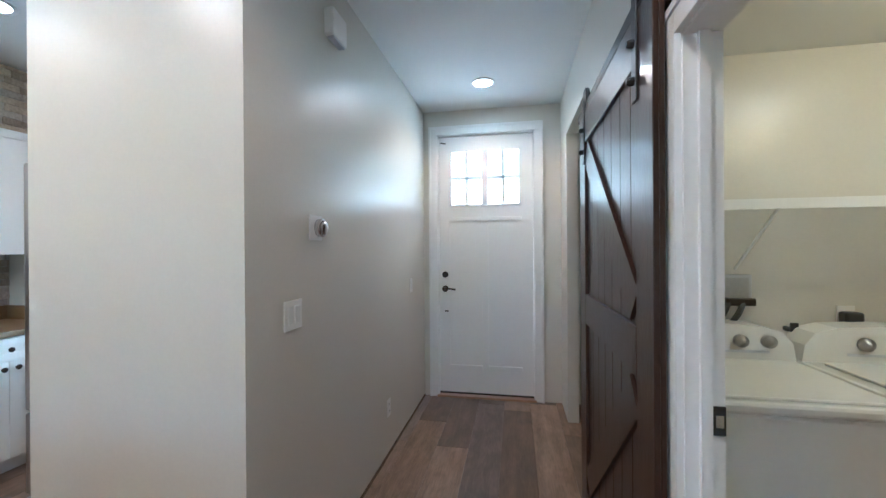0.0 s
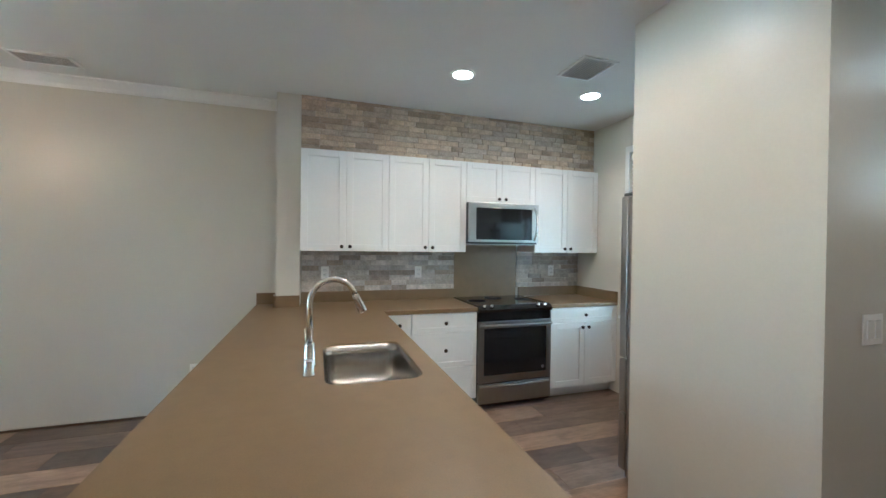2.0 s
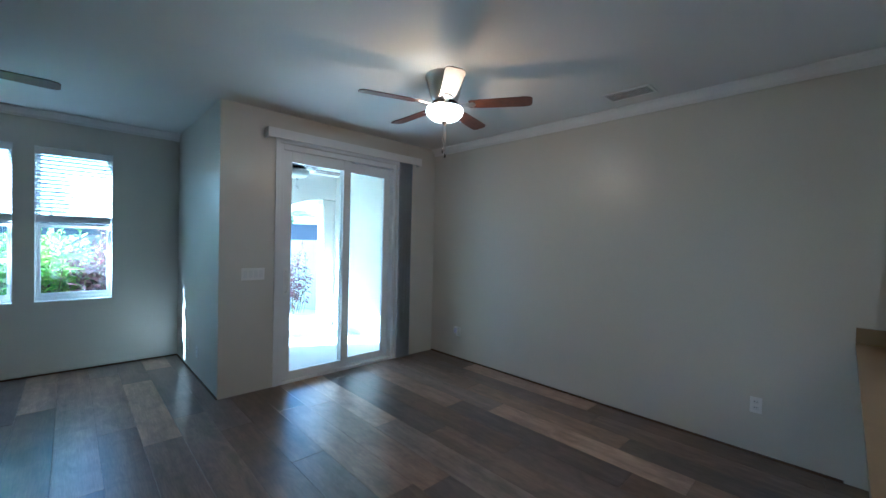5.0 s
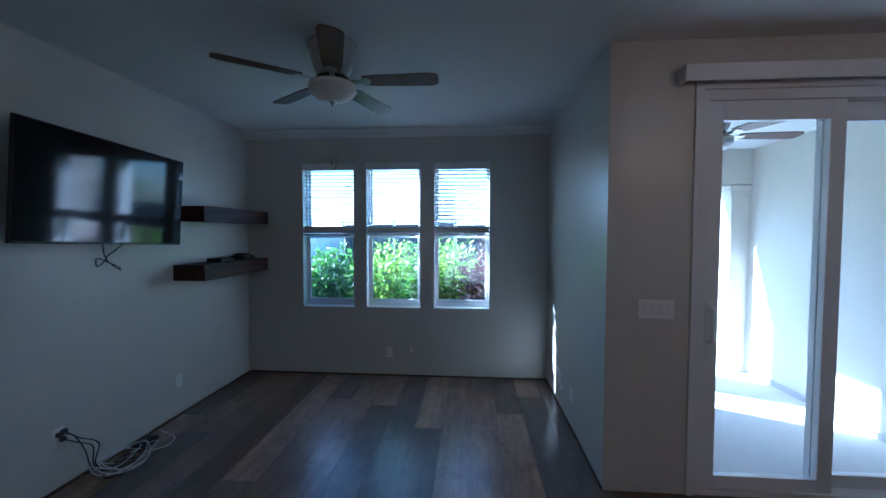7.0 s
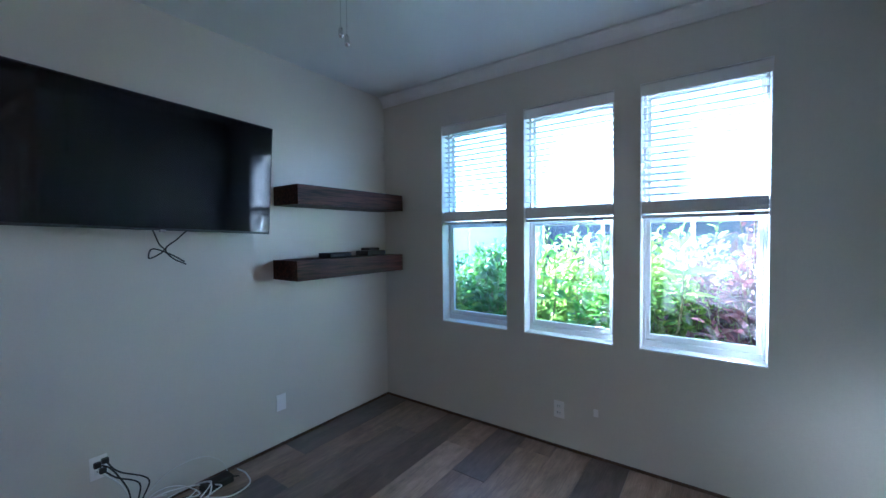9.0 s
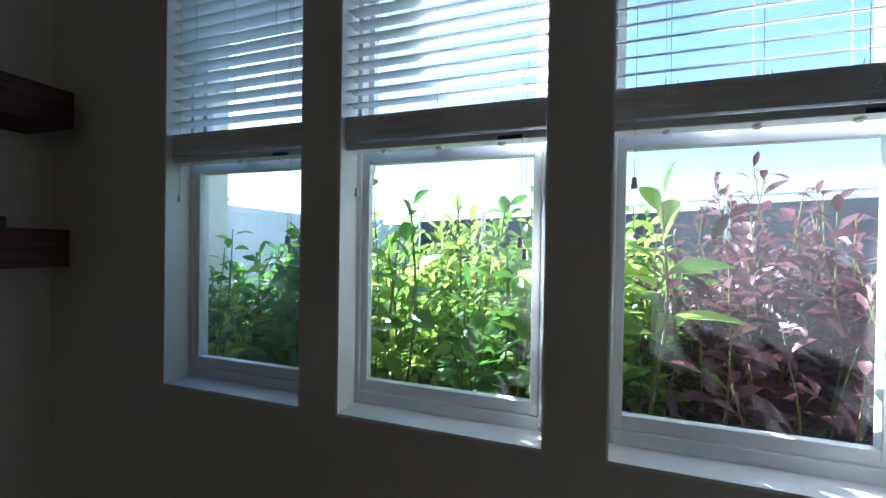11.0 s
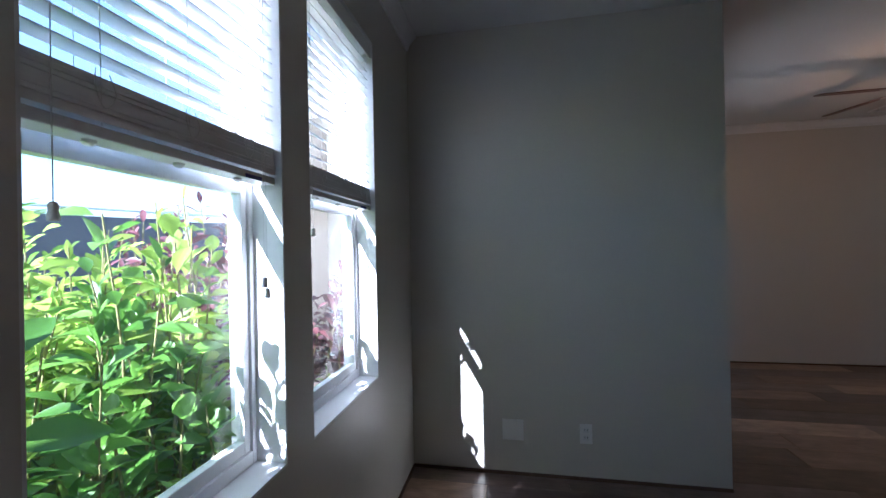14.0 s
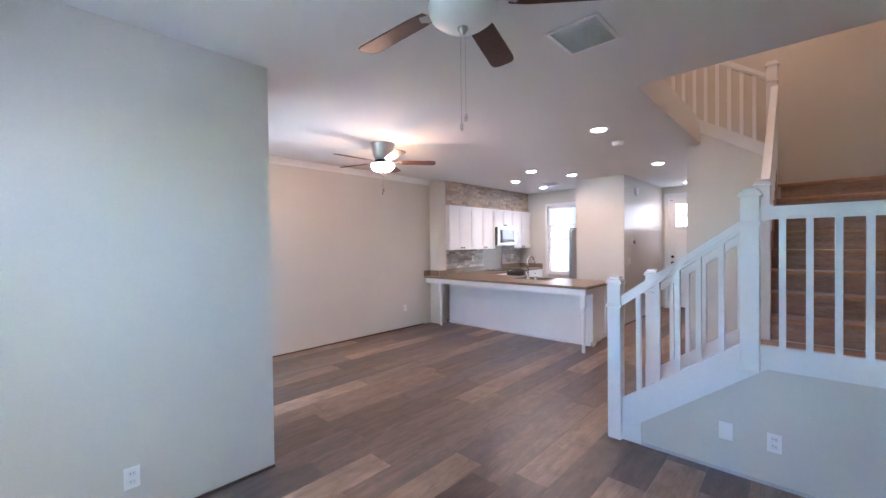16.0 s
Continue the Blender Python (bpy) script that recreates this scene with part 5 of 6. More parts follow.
L = "dark red-brown stained wooden box shelf on the wall"
floating_shelf(-5.965, -4.945, 1.68, 1.812, L)
floating_shelf(-5.955, -4.93, 1.175, 1.31, "dark stained wooden box shelf holding two small devices")
floating_shelf(-3.42, -2.40, 1.73, 1.868, L)
floating_shelf(-3.41, -2.40, 1.236, 1.365, L)
dv = thing("media_box", (2.27, -5.35, 1.31), "slim black set-top box lying on the shelf", "media box")
part("case", boxes((2.20, -5.45, 1.3105, 2.34, -5.25, 1.345), bevel=0.006), M_BLACK, dv)
part("front_strip", boxes((2.197, -5.44, 1.318, 2.2005, -5.26, 1.336)), M_BLACK, dv)
dv = thing("router", (2.27, -5.72, 1.31), "small black router lying on the shelf", "router")
part("case", boxes((2.20, -5.82, 1.3105, 2.35, -5.62, 1.35), bevel=0.008), M_BLACK, dv)
part("top_box", boxes((2.23, -5.78, 1.3505, 2.33, -5.66, 1.372), bevel=0.006), M_BLACK, dv)


def cable_pile():
    rnd = random.Random(5)
    c = thing("cable_bundle", (2.25, -4.33, 0), "tangled white and black cables on the floor by the outlet", "cables")
    for k in range(4):
        cx, cy, r = 2.25 + rnd.uniform(-0.03, 0.03), -4.28 + rnd.uniform(-0.05, 0.05), rnd.uniform(0.09, 0.14)
        pts = [(cx + r * math.cos(a) * (1 + 0.1 * math.sin(2.3 * a + k)), cy + 1.3 * r * math.sin(a), 0.012 + 0.03 * (1 + math.sin(a * 1.7 + k)) + 0.012 * k) for a in [0.45 * j + k for j in range(17)]]
        part("white_coil", tube(smooth_path(pts, 4), 0.0038, 6), M_CABLEW, c)
    part("white_tail", tube(smooth_path([(2.22, -4.38, 0.02), (2.14, -4.48, 0.006), (2.16, -4.60, 0.006), (2.24, -4.62, 0.03), (2.26, -4.58, 0.07)]), 0.0045, 6), M_CABLEW, c)
    part("white_riser", tube(smooth_path([(2.395, -3.985, 0.30), (2.36, -4.05, 0.22), (2.33, -4.10, 0.10), (2.27, -4.2, 0.04)]), 0.0035, 6), M_CABLEW, c)
    for k, (a, z) in enumerate(((-3.97, 0.35), (-3.99, 0.315), (-4.00, 0.36))):
        part("black_cord", tube(smooth_path([(2.39, a, z), (2.34, a - 0.04, z - 0.02 - 0.02 * k), (2.33, a - 0.10 - 0.03 * k, 0.20), (2.31, a - 0.12, 0.08), (2.28, a - 0.20 - 0.04 * k, 0.012), (2.20 + 0.05 * k, a - 0.32, 0.01)]), 0.004, 6), M_BLACK, c)
        part("plug", boxes((2.375, a - 0.014, z - 0.013, 2.40, a + 0.014, z + 0.013), bevel=0.004), M_BLACK, c)
    for k in range(3):
        yy = -4.12 - 0.11 * k
        pts = [(2.36 - 0.05 * k, yy, 0.02), (2.24, yy - 0.08, 0.012), (2.15 + 0.04 * k, yy - 0.03, 0.01), (2.21, yy + 0.05, 0.03), (2.32, yy - 0.16, 0.02), (2.28, yy - 0.26, 0.012)]
        part("black_cord", tube(smooth_path(pts), 0.0036, 6), M_BLACK, c)
    part("thin_coil", tube(smooth_path([(2.37, -4.15, 0.10), (2.385, -4.28, 0.17), (2.385, -4.44, 0.17), (2.37, -4.54, 0.10), (2.33, -4.56, 0.03)]), 0.0018, 6), M_CABLEW, c)
    part("adapter", boxes((2.26, -4.56, 0.002, 2.345, -4.40, 0.045), bevel=0.006), M_BLACK, c, "black power adapter")


cable_pile()


# ---- stairs ----
RISE = 0.177
RUN = 0.25
FX = 0.74                    # first riser
SYS, SYN = -2.28, -1.28      # south and north sides of the first flight
X2 = 1.48                    # west side of the second flight
st = thing("staircase", (1.6, -1.0, 0), "wooden stair with brown treads turning between white skirts", "staircase")
for k in range(4):
    x = FX + RUN * k
    z = RISE * (k + 1)
    xe = x + RUN if k < 3 else EX
    part("tread" if k < 3 else "landing", boxes((x - 0.025, SYS + 0.03, z - 0.028, xe, SYN - 0.03, z), bevel=0.006), M_TREAD, st)
    part("riser", boxes((x, SYS + 0.03, z - RISE, x + 0.018, SYN - 0.03, z - 0.028)), M_TREAD, st)
for k in range(8):
    y = SYN + 0.235 * k
    z = RISE * (k + 5)
    ye = y + 0.235 if k < 7 else 1.38
    part("tread" if k < 7 else "landing", boxes((X2 + 0.02, y - 0.025, z - 0.028, EX - 0.002, ye, z), bevel=0.006), M_TREAD, st)
    part("nosing", boxes((X2 + 0.02, y - 0.027, z - 0.03, EX - 0.002, y - 0.012, z - 0.002), bevel=0.005), M_OAK, st, "oak tread nosing")
    part("riser", boxes((X2 + 0.02, y, z - RISE, EX - 0.002, y + 0.018, z - 0.028)), M_TREAD, st)
ZL = RISE * 12
for k in range(3):
    x = X2 - RUN * k
    z = ZL + RISE * (k + 1)
    part("tread", boxes((x - RUN, 0.40, z - 0.028, x + 0.025, 1.38, z), bevel=0.006), M_TREAD, st)
    part("riser", boxes((x - 0.018, 0.40, z - RISE, x, 1.38, z - 0.028)), M_TREAD, st)
out1 = [(0.60, 0.0), (0.84, 0.0), (0.84, 0.165), (1.56, 0.715), (EX - 0.002, 0.715), (EX - 0.002, 0.86), (1.44, 0.86), (0.72, 0.325), (0.60, 0.325)]
part("skirt", slab(out1, SYS, SYS + 0.03), M_TRIM, st, "white painted skirt board")
part("skirt", slab([(0.60, 0.0), (0.84, 0.0), (0.84, 0.165), (1.50, 0.67), (1.50, 0.86), (1.44, 0.86), (0.72, 0.325), (0.60, 0.325)], SYN - 0.03, SYN), M_TRIM, st, "white painted skirt board")
part("under_panel", slab([(0.84, 0.0), (EX - 0.002, 0.0), (EX - 0.002, 0.72), (1.555, 0.72), (0.84, 0.17)], SYS + 0.006, SYS + 0.028), M_WALL, st, "painted panel under the stair")
part("under_panel", slab([(0.84, 0.0), (1.49, 0.0), (1.49, 0.68), (0.84, 0.17)], SYN - 0.026, SYN - 0.006), M_WALL, st)
part("base_strip", boxes((0.845, SYS - 0.004, 0.0, EX - 0.002, SYS + 0.005, 0.018)), M_GALV, st)


def sloped(x0, x1, ya, za, yb, zb, h):
    """A board from (ya, za) to (yb, zb), h high, between x0 and x1."""
    bm = bmesh.new()
    v = [[bm.verts.new((x, y, z + o)) for y, z, o in ((ya, za, 0), (yb, zb, 0), (yb, zb, h), (ya, za, h))] for x in (x0, x1)]
    for i in range(4):
        bm.faces.new((v[0][i], v[0][(i + 1) % 4], v[1][(i + 1) % 4], v[1][i]))
    bm.faces.new(v[0]), bm.faces.new(v[1])
    return bm


part("side_skirt", sloped(X2 - 0.02, X2 + 0.019, SYN, 0.62, 0.40, 2.0, 0.36), M_OAK, st, "oak side skirt of the second flight")
part("upper_skirt", slab([(1.50, 2.38), (0.60, 2.965), (0.60, 3.12), (1.50, 2.535)], 0.34, 0.38), M_TRIM, st, "white upper skirt")
structure("stair_side_wall", slab([(HX1 + HT, 0.0), (X2 + 0.05, 0.0), (X2 + 0.05, 2.37), (HX1 + HT, 2.895)], 0.352, 0.40), M_WALL, "painted wall under the upper flight")


# No fixture is known up here; added to supply warm light from above.
ul = thing("unseen_upper_light", (1.5, -0.6, 5.2), "unseen ceiling light added to warm the upper stairwell", "ceiling light")
part("shade", lathe([(0.16, -0.001), (0.155, -0.05), (0.09, -0.09), (0.01, -0.10)], 28, (1.5, -0.6, 5.2)), M_GLOBE_ON, ul, "glowing glass shade", True)
lamp = new("unseen_upper_lamp", bpy.data.lights.new("unseen_upper_lamp", "POINT"))
lamp.data.energy, lamp.data.color, lamp.data.shadow_soft_size = 0.75, (1.0, 0.46, 0.18), 0.08
lamp.location = (1.5, -0.6, 5.02)


def newel(x, y, z0, z1, parent, s=0.095):
    h = s / 2
    post = part("newel_post", boxes((x - h, y - h, z0, x + h, y + h, z1 - 0.055), bevel=0.003), M_WHITE, parent, "white square newel post with a moulded cap")
    part("collar", boxes(*[(x - h - o, y - h - o, z1 + a, x + h + o, y + h + o, z1 + b) for o, a, b in ((0.010, -0.235, -0.218), (0.006, -0.218, -0.208))], bevel=0.003), M_WHITE, post)
    cap = boxes(*[(x - h - o, y - h - o, z1 + a, x + h + o, y + h + o, z1 + b) for o, a, b in ((0.012, -0.055, -0.038), (0.004, -0.038, -0.022))], bevel=0.003)
    box(cap, x - h + 0.008, y - h + 0.008, z1 - 0.022, x + h - 0.008, y + h - 0.008, z1, bevel=0.008)
    part("cap", cap, M_WHITE, post)


def rail_x(parent, y, xa, za, xb, zb, base, n, first, step, mat_=None):
    """Handrail along x with balusters standing on base(x)."""
    mat_ = mat_ or M_WHITE
    bm = slab([(xa, za - 0.055), (xb, zb - 0.055), (xb, zb), (xa, za)], y - 0.03, y + 0.03)
    bm2 = slab([(xa, za - 0.078), (xb, zb - 0.078), (xb, zb - 0.054), (xa, za - 0.054)], y - 0.018, y + 0.018)
    part("handrail", bm, mat_, parent)
    part("fillet", bm2, mat_, parent)
    for k in range(n):
        x = xa + first + step * k
        top = za + (zb - za) * (x - xa) / (xb - xa) - 0.07
        part("baluster", boxes((x - 0.016, y - 0.016, base(x) - 0.005, x + 0.016, y + 0.016, top)), mat_, parent)


r1 = thing("stair_railing", (1.1, SYS, 0), "white painted wooden stair railing with square balusters", "railing", "stair railings")
newel(0.66, SYS + 0.012, 0, 1.242, r1)
newel(1.478, SYS + 0.012, 0.70, 1.835, r1)
rail_x(r1, SYS + 0.012, 0.71, 1.10, 1.435, 1.635, lambda x: 0.325 + (x - 0.72) * 0.743, 5, 0.116, 0.126)
rail_x(r1, SYS + 0.012, 1.525, 1.712, EX - 0.004, 1.712, lambda x: 0.86, 7, 0.105, 0.119)
r2 = thing("stair_railing", (1.1, SYN, 0), "white painted wooden stair railing behind the first flight", "railing", "stair railings")
newel(0.66, SYN - 0.015, 0, 1.242, r2)
newel(1.478, SYN - 0.015, 0.66, 2.0, r2)
rail_x(r2, SYN - 0.015, 0.71, 1.10, 1.435, 1.635, lambda x: 0.325 + (x - 0.72) * 0.743, 5, 0.116, 0.126)
r3 = thing("stair_railing", (X2, -0.4, 2.0), "white painted railing along the second flight", "railing", "stair railings")
part("handrail", sloped(X2 - 0.03, X2 + 0.03, SYN + 0.03, 1.80, 0.32, 3.16, 0.06), M_WHITE, r3)
for k in range(12):
    y = SYN + 0.10 + 0.13 * k
    z = 0.98 + (y - SYN) * 0.818
    part("baluster", boxes((X2 - 0.016, y - 0.016, z, X2 + 0.016, y + 0.016, z + 0.86)), M_WHITE, r3)
r4 = thing("stair_railing", (1.1, 0.36, 2.5), "white painted railing of the upper flight", "railing", "stair railings")
newel(1.455, 0.36, 2.10, 3.50, r4)
rail_x(r4, 0.36, 1.41, 3.38, 0.45, 4.07, lambda x: 2.50 + (1.5 - x) * 0.65, 8, -0.11, -0.117)


# ---- outdoors ----
structure("ground", boxes((-60, -60, -0.35, 60, 60, -0.25)), M_GRASS, "green lawn ground", category="ground")
PWX, PSY = -3.31, -6.83       # patio west wall face and outer face of its south beam
structure("patio", boxes((WX - T, -8.3, -0.26, PX - T, SY - T, -0.03)), M_CONC, "pale concrete patio slab", category="pavement")
structure("patio_wall", boxes((PWX - 0.30, PSY, -0.26, PWX, SY - T, 2.75)), M_STUCCO, "white stucco patio wall")
structure("patio_curb", boxes((PWX, PSY + 0.3, -0.03, PWX + 0.012, SY - T, 0.03)), M_CONC, "pale strip at the foot of the patio wall", category="trim")
structure("patio_ceiling", boxes((PWX - 0.30, PSY, 2.55, PX - T, SY - T, 2.85)), M_CEIL, "white patio ceiling", category="ceiling")
structure("patio_header", slab([(PWX, 2.55), (-1.38, 2.55)] + [(-1.38 - 1.77 * i / 10, 1.05 + 1.10 * math.sin(math.pi * i / 20) ** 0.8) for i in range(11)] + [(PWX, 2.15)], PSY, PSY + 0.3), M_STUCCO, "stucco header with an arched edge over the patio opening")
structure("patio_beam", boxes((PX - T - 0.25, PSY + 0.01, 2.31, PX - T, LY - T, 2.55)), M_STUCCO, "stucco beam on the open side of the patio")
pc = thing("patio_column", (-1.23, -6.99, -0.26), "square stucco patio column, coloured beige for its shade", "column")
part("shaft", boxes((-1.38, -7.15, -0.26, -0.94, -6.82, 2.90), bevel=0.01), M_SHADECOLUMN, pc)
part("base", boxes((-1.41, -7.18, -0.26, -0.91, -6.79, -0.06), bevel=0.01), M_SHADECOLUMN, pc)
pp = thing("patio_pilaster", (-3.25, -6.70, -0.03), "stucco pilaster with a moulded cap at the patio corner", "pilaster")
part("shaft", boxes((PWX, PSY + 0.03, -0.03, PWX + 0.20, PSY + 0.25, 2.02), bevel=0.004), M_STUCCO, pp)
part("cap", boxes((PWX, PSY + 0.015, 2.02, PWX + 0.225, PSY + 0.275, 2.07), (PWX, PSY + 0.005, 2.07, PWX + 0.24, PSY + 0.285, 2.14), bevel=0.006), M_STUCCO, pp)
# Roof added and sized to cut skylight at the door and kitchen window.
structure("porch_roof", boxes((HX0 - 0.12, HY + T, 2.75, HX1 + 0.9, HY + 2.0, 2.9), (WX - 0.3, NY + T, 2.75, HX0 - 0.12, HY + 2.6, 2.9)), M_CEIL, "white porch ceiling added to shade the door and kitchen window", category="ceiling")
# Made-up grey ground, mostly hidden, that keeps green lawn bounce out of the hall.
structure("front_ground", boxes((-12, HY + T, -0.26, 12, 13.9, -0.06)), M_FRONTGROUND, "mostly hidden grey ground added to keep lawn tint from the hall", category="pavement")
def arch(x0, x1, spring, rise, n=12):
    return [(x0 + (x1 - x0) * i / n, spring + rise * math.sin(math.pi * i / n) ** 0.6) for i in range(n + 1)]


PORCH = [(-5.0, -0.06), (-4.6, -0.06)] + arch(-4.6, -3.43, 1.62, 0.65) + [(-3.43, -0.06), (-3.14, -0.06)] + arch(-3.14, -1.97, 1.62, 0.65) + [(-1.97, -0.06), (-1.6, -0.06), (-1.6, 2.75), (-5.0, 2.75)]
structure("porch_arcade", slab(PORCH, 5.5, 5.8), M_STUCCO, "pale stucco porch wall with two arched openings")
structure("garden_bed", boxes((-0.9, -8.3, -0.27, 3.4, LY - T, -0.235)), M_SOIL, "dark soil garden bed", category="ground")

fe = thing("screen_fence", (0, -11.6, -0.25), "dark blue fabric construction fence on pipe posts", "fence")
FA = Matrix.Translation((-5.0, -8.95, 0)) @ Matrix.Rotation(math.atan(-0.53), 4, "Z")
for k in range(8):
    x, sag = 2.0 * k, 0.03 * math.sin(k * 2.2)
    for nm, bm, ma in (("fabric_panel", boxes((x + 0.03, -0.008, -0.2, x + 1.97, 0.008, 1.82 + sag)), M_MESH), ("post", tube([(x, 0.04, -0.25), (x, 0.04, 1.97)], 0.03, 8), M_GALV), ("top_rail", tube([(x, 0.04, 1.92), (x + 2.0, 0.04, 1.92 + sag)], 0.016, 6), M_GALV)):
        bm.transform(FA)
        part(nm, bm, ma, fe)
wf = thing("vinyl_fence", (3.6, -9, -0.25), "white vinyl privacy fence with capped posts", "fence")
for k in range(5):
    y = -13.6 + 1.8 * k
    part("post", boxes((3.9, y - 0.07, -0.25, 4.04, y + 0.07, 1.72), (3.88, y - 0.09, 1.72, 4.06, y + 0.09, 1.76), bevel=0.004), M_FENCE, wf)
    if k < 4:
        for j in range(11):
            yy = y + 0.075 + j * 0.15
            part("board", boxes((3.955, yy + 0.001, -0.2, 3.985, yy + 0.149, 1.60)), M_FENCE, wf)
        part("rail", boxes((3.94, y + 0.07, 1.60, 4.0, y + 1.73, 1.68)), M_FENCE, wf)
wf2 = thing("vinyl_fence", (-5.2, -8.7, -0.25), "white vinyl fence behind the patio", "fence")
for k in range(4):
    x = -8.1 + 1.8 * k
    part("post", boxes((x - 0.07, -8.77, -0.25, x + 0.07, -8.63, 1.46), (x - 0.09, -8.79, 1.46, x + 0.09, -8.61, 1.50), bevel=0.004), M_FENCE, wf2)
    if k < 3:
        for j in range(11):
            xx = x + 0.075 + j * 0.15
            part("board", boxes((xx + 0.001, -8.715, -0.2, xx + 0.149, -8.685, 1.36)), M_FENCE, wf2)
        part("rail", boxes((x + 0.07, -8.73, 1.36, x + 1.73, -8.67, 1.44)), M_FENCE, wf2)
nh = thing("neighbour_house", (2.95, -7.2, -0.25), "pale stucco corner of the house with a cornice", "house")
# Wall height and south end enlarged to keep stray sun off the living room floor.
part("wall", boxes((2.72, -7.18, -0.25, 3.1, LY - T, 3.45)), M_STUCCO, nh)
part("cornice", boxes((2.69, -7.22, 2.3, 3.13, LY - T, 2.38), bevel=0.01), M_TRIM, nh)
eh = thing("street_house", (-3, 14, -0.25), "house across the front yard, walls darkened against glare", "house")
part("wall", boxes((-12, 14, -0.25, 10, 20, 4.6)), M_DIMHOUSE, eh)
part("roof", slab([(-12.6, 4.6), (10.6, 4.6), (8, 6.6), (-10, 6.6)], 13.4, 20.6), M_GALV, eh)


def leaf_into(bm, base, way, length, width, droop, roll):
    """A leaf blade: a folded, drooping strip that narrows to its tip."""
    d = way.normalized()
    side = d.cross(Vector((0, 0, 1)))
    side = side.normalized() if side.length > 1e-3 else Vector((1, 0, 0))
    up = side.cross(d).normalized()
    side, up = side * math.cos(roll) + up * math.sin(roll), up * math.cos(roll) - side * math.sin(roll)
    rows = []
    for t, w in ((0.0, 0.08), (0.28, 0.85), (0.55, 1.0), (0.82, 0.55), (1.0, 0.03)):
        c = base + d * (length * t) - Vector((0, 0, droop * length * t * t))
        s = side * (width * 0.5 * w)
        rows.append((bm.verts.new(c - s + up * 0.16 * width * w), bm.verts.new(c), bm.verts.new(c + s + up * 0.16 * width * w)))
    for a, b in zip(rows, rows[1:]):
        bm.faces.new((a[0], a[1], b[1], b[0])), bm.faces.new((a[1], a[2], b[2], b[1]))


def shrub(name, x, y, height, spread, stems, leaves, length, width, leaf_mat, seed, label, droop=0.35, z0=-0.24, bare=0.15):
    """Bent stems with alternate leaves, and a whorl of young leaves on each tip."""
    rnd = random.Random(seed)
    s = thing(name, (x, y, z0), label, "shrub")
    sb, lb = bmesh.new(), bmesh.new()
    for k in range(stems):
        a, r = rnd.uniform(0, 2 * math.pi), spread * math.sqrt(rnd.random())
        h = height * rnd.uniform(0.62, 1.0) * (1.0 - 0.18 * (r / spread) ** 2)
        p0 = Vector((x + 0.45 * r * math.cos(a), y + 0.45 * r * math.sin(a), z0))
        p2 = Vector((x + r * math.cos(a), y + r * math.sin(a), z0 + h))
        p1 = p0.lerp(p2, 0.35) + Vector((rnd.uniform(-0.09, 0.09), rnd.uniform(-0.09, 0.09), 0.0))
        p3 = p0.lerp(p2, 0.7) + Vector((rnd.uniform(-0.07, 0.07), rnd.uniform(-0.07, 0.07), 0.0))
        pts = smooth_path([p0, p1, p3, p2], 4)
        tube(pts, [0.007 - 0.005 * i / len(pts) for i in range(len(pts))], 5, sb)
        for j in range(leaves):
            t = min(bare + (1 - bare) * (j + rnd.random() * 0.7) / leaves, 0.999)
            i = t * (len(pts) - 1)
            p = pts[int(i)].lerp(pts[min(int(i) + 1, len(pts) - 1)], i - int(i))
            az = j * 2.4 + rnd.uniform(-0.6, 0.6)
            el = rnd.uniform(-0.6, 0.7) + (0.4 if t > 0.6 else 0) + (0.4 if t > 0.88 else 0)
            w = Vector((math.cos(az) * math.cos(el), math.sin(az) * math.cos(el), math.sin(el)))
            q = p + w * rnd.uniform(0.01, 0.09 if t < 0.9 else 0.02)
            ll = length * rnd.uniform(0.5, 1.1) * (0.8 if t > 0.9 else 1.0)
            leaf_into(lb, q, w, ll, width * ll / length * rnd.uniform(0.8, 1.2), droop * rnd.uniform(0.2, 1.5), rnd.uniform(-0.9, 0.9))
    part("stems", sb, M_STEM, s)
    c = part("crown", lb, leaf_mat, s, smooth=True)
    tagged(c, kind="stuff")


def sprig(x, y, top, n, length, width, leaf_mat, seed, label, z0=-0.24):
    """One upright stem with large leaves round its upper part."""
    rnd = random.Random(seed)
    s = thing("tall_shrub", (x, y, z0), label, "shrub")
    pts = smooth_path([(x, y - 0.05, z0), (x + 0.03, y - 0.03, 0.4 * top), (x - 0.02, y, 0.75 * top), (x, y, top)], 5)
    part("stem", tube(pts, [0.009 - 0.006 * i / len(pts) for i in range(len(pts))], 6), M_STEM, s)
    lb = bmesh.new()
    for j in range(n):
        t = j / (n - 1)
        base = Vector((x, y, top - 0.42 * (1 - t)))
        az, el = j * 2.4 + rnd.uniform(-0.4, 0.4), 0.15 + 1.0 * t + rnd.uniform(-0.25, 0.25)
        w = Vector((math.cos(az) * math.cos(el), 0.6 * math.sin(az) * math.cos(el), math.sin(el)))
        leaf_into(lb, base + w * 0.02, w, length * (1.0 - 0.35 * t) * rnd.uniform(0.85, 1.1), width * (1.0 - 0.3 * t), rnd.uniform(0.1, 0.4), rnd.uniform(-0.7, 0.7))
    part("leaves", lb, leaf_mat, s, smooth=True)


G = "bushy shrub with glossy bright green leaves in the garden bed"
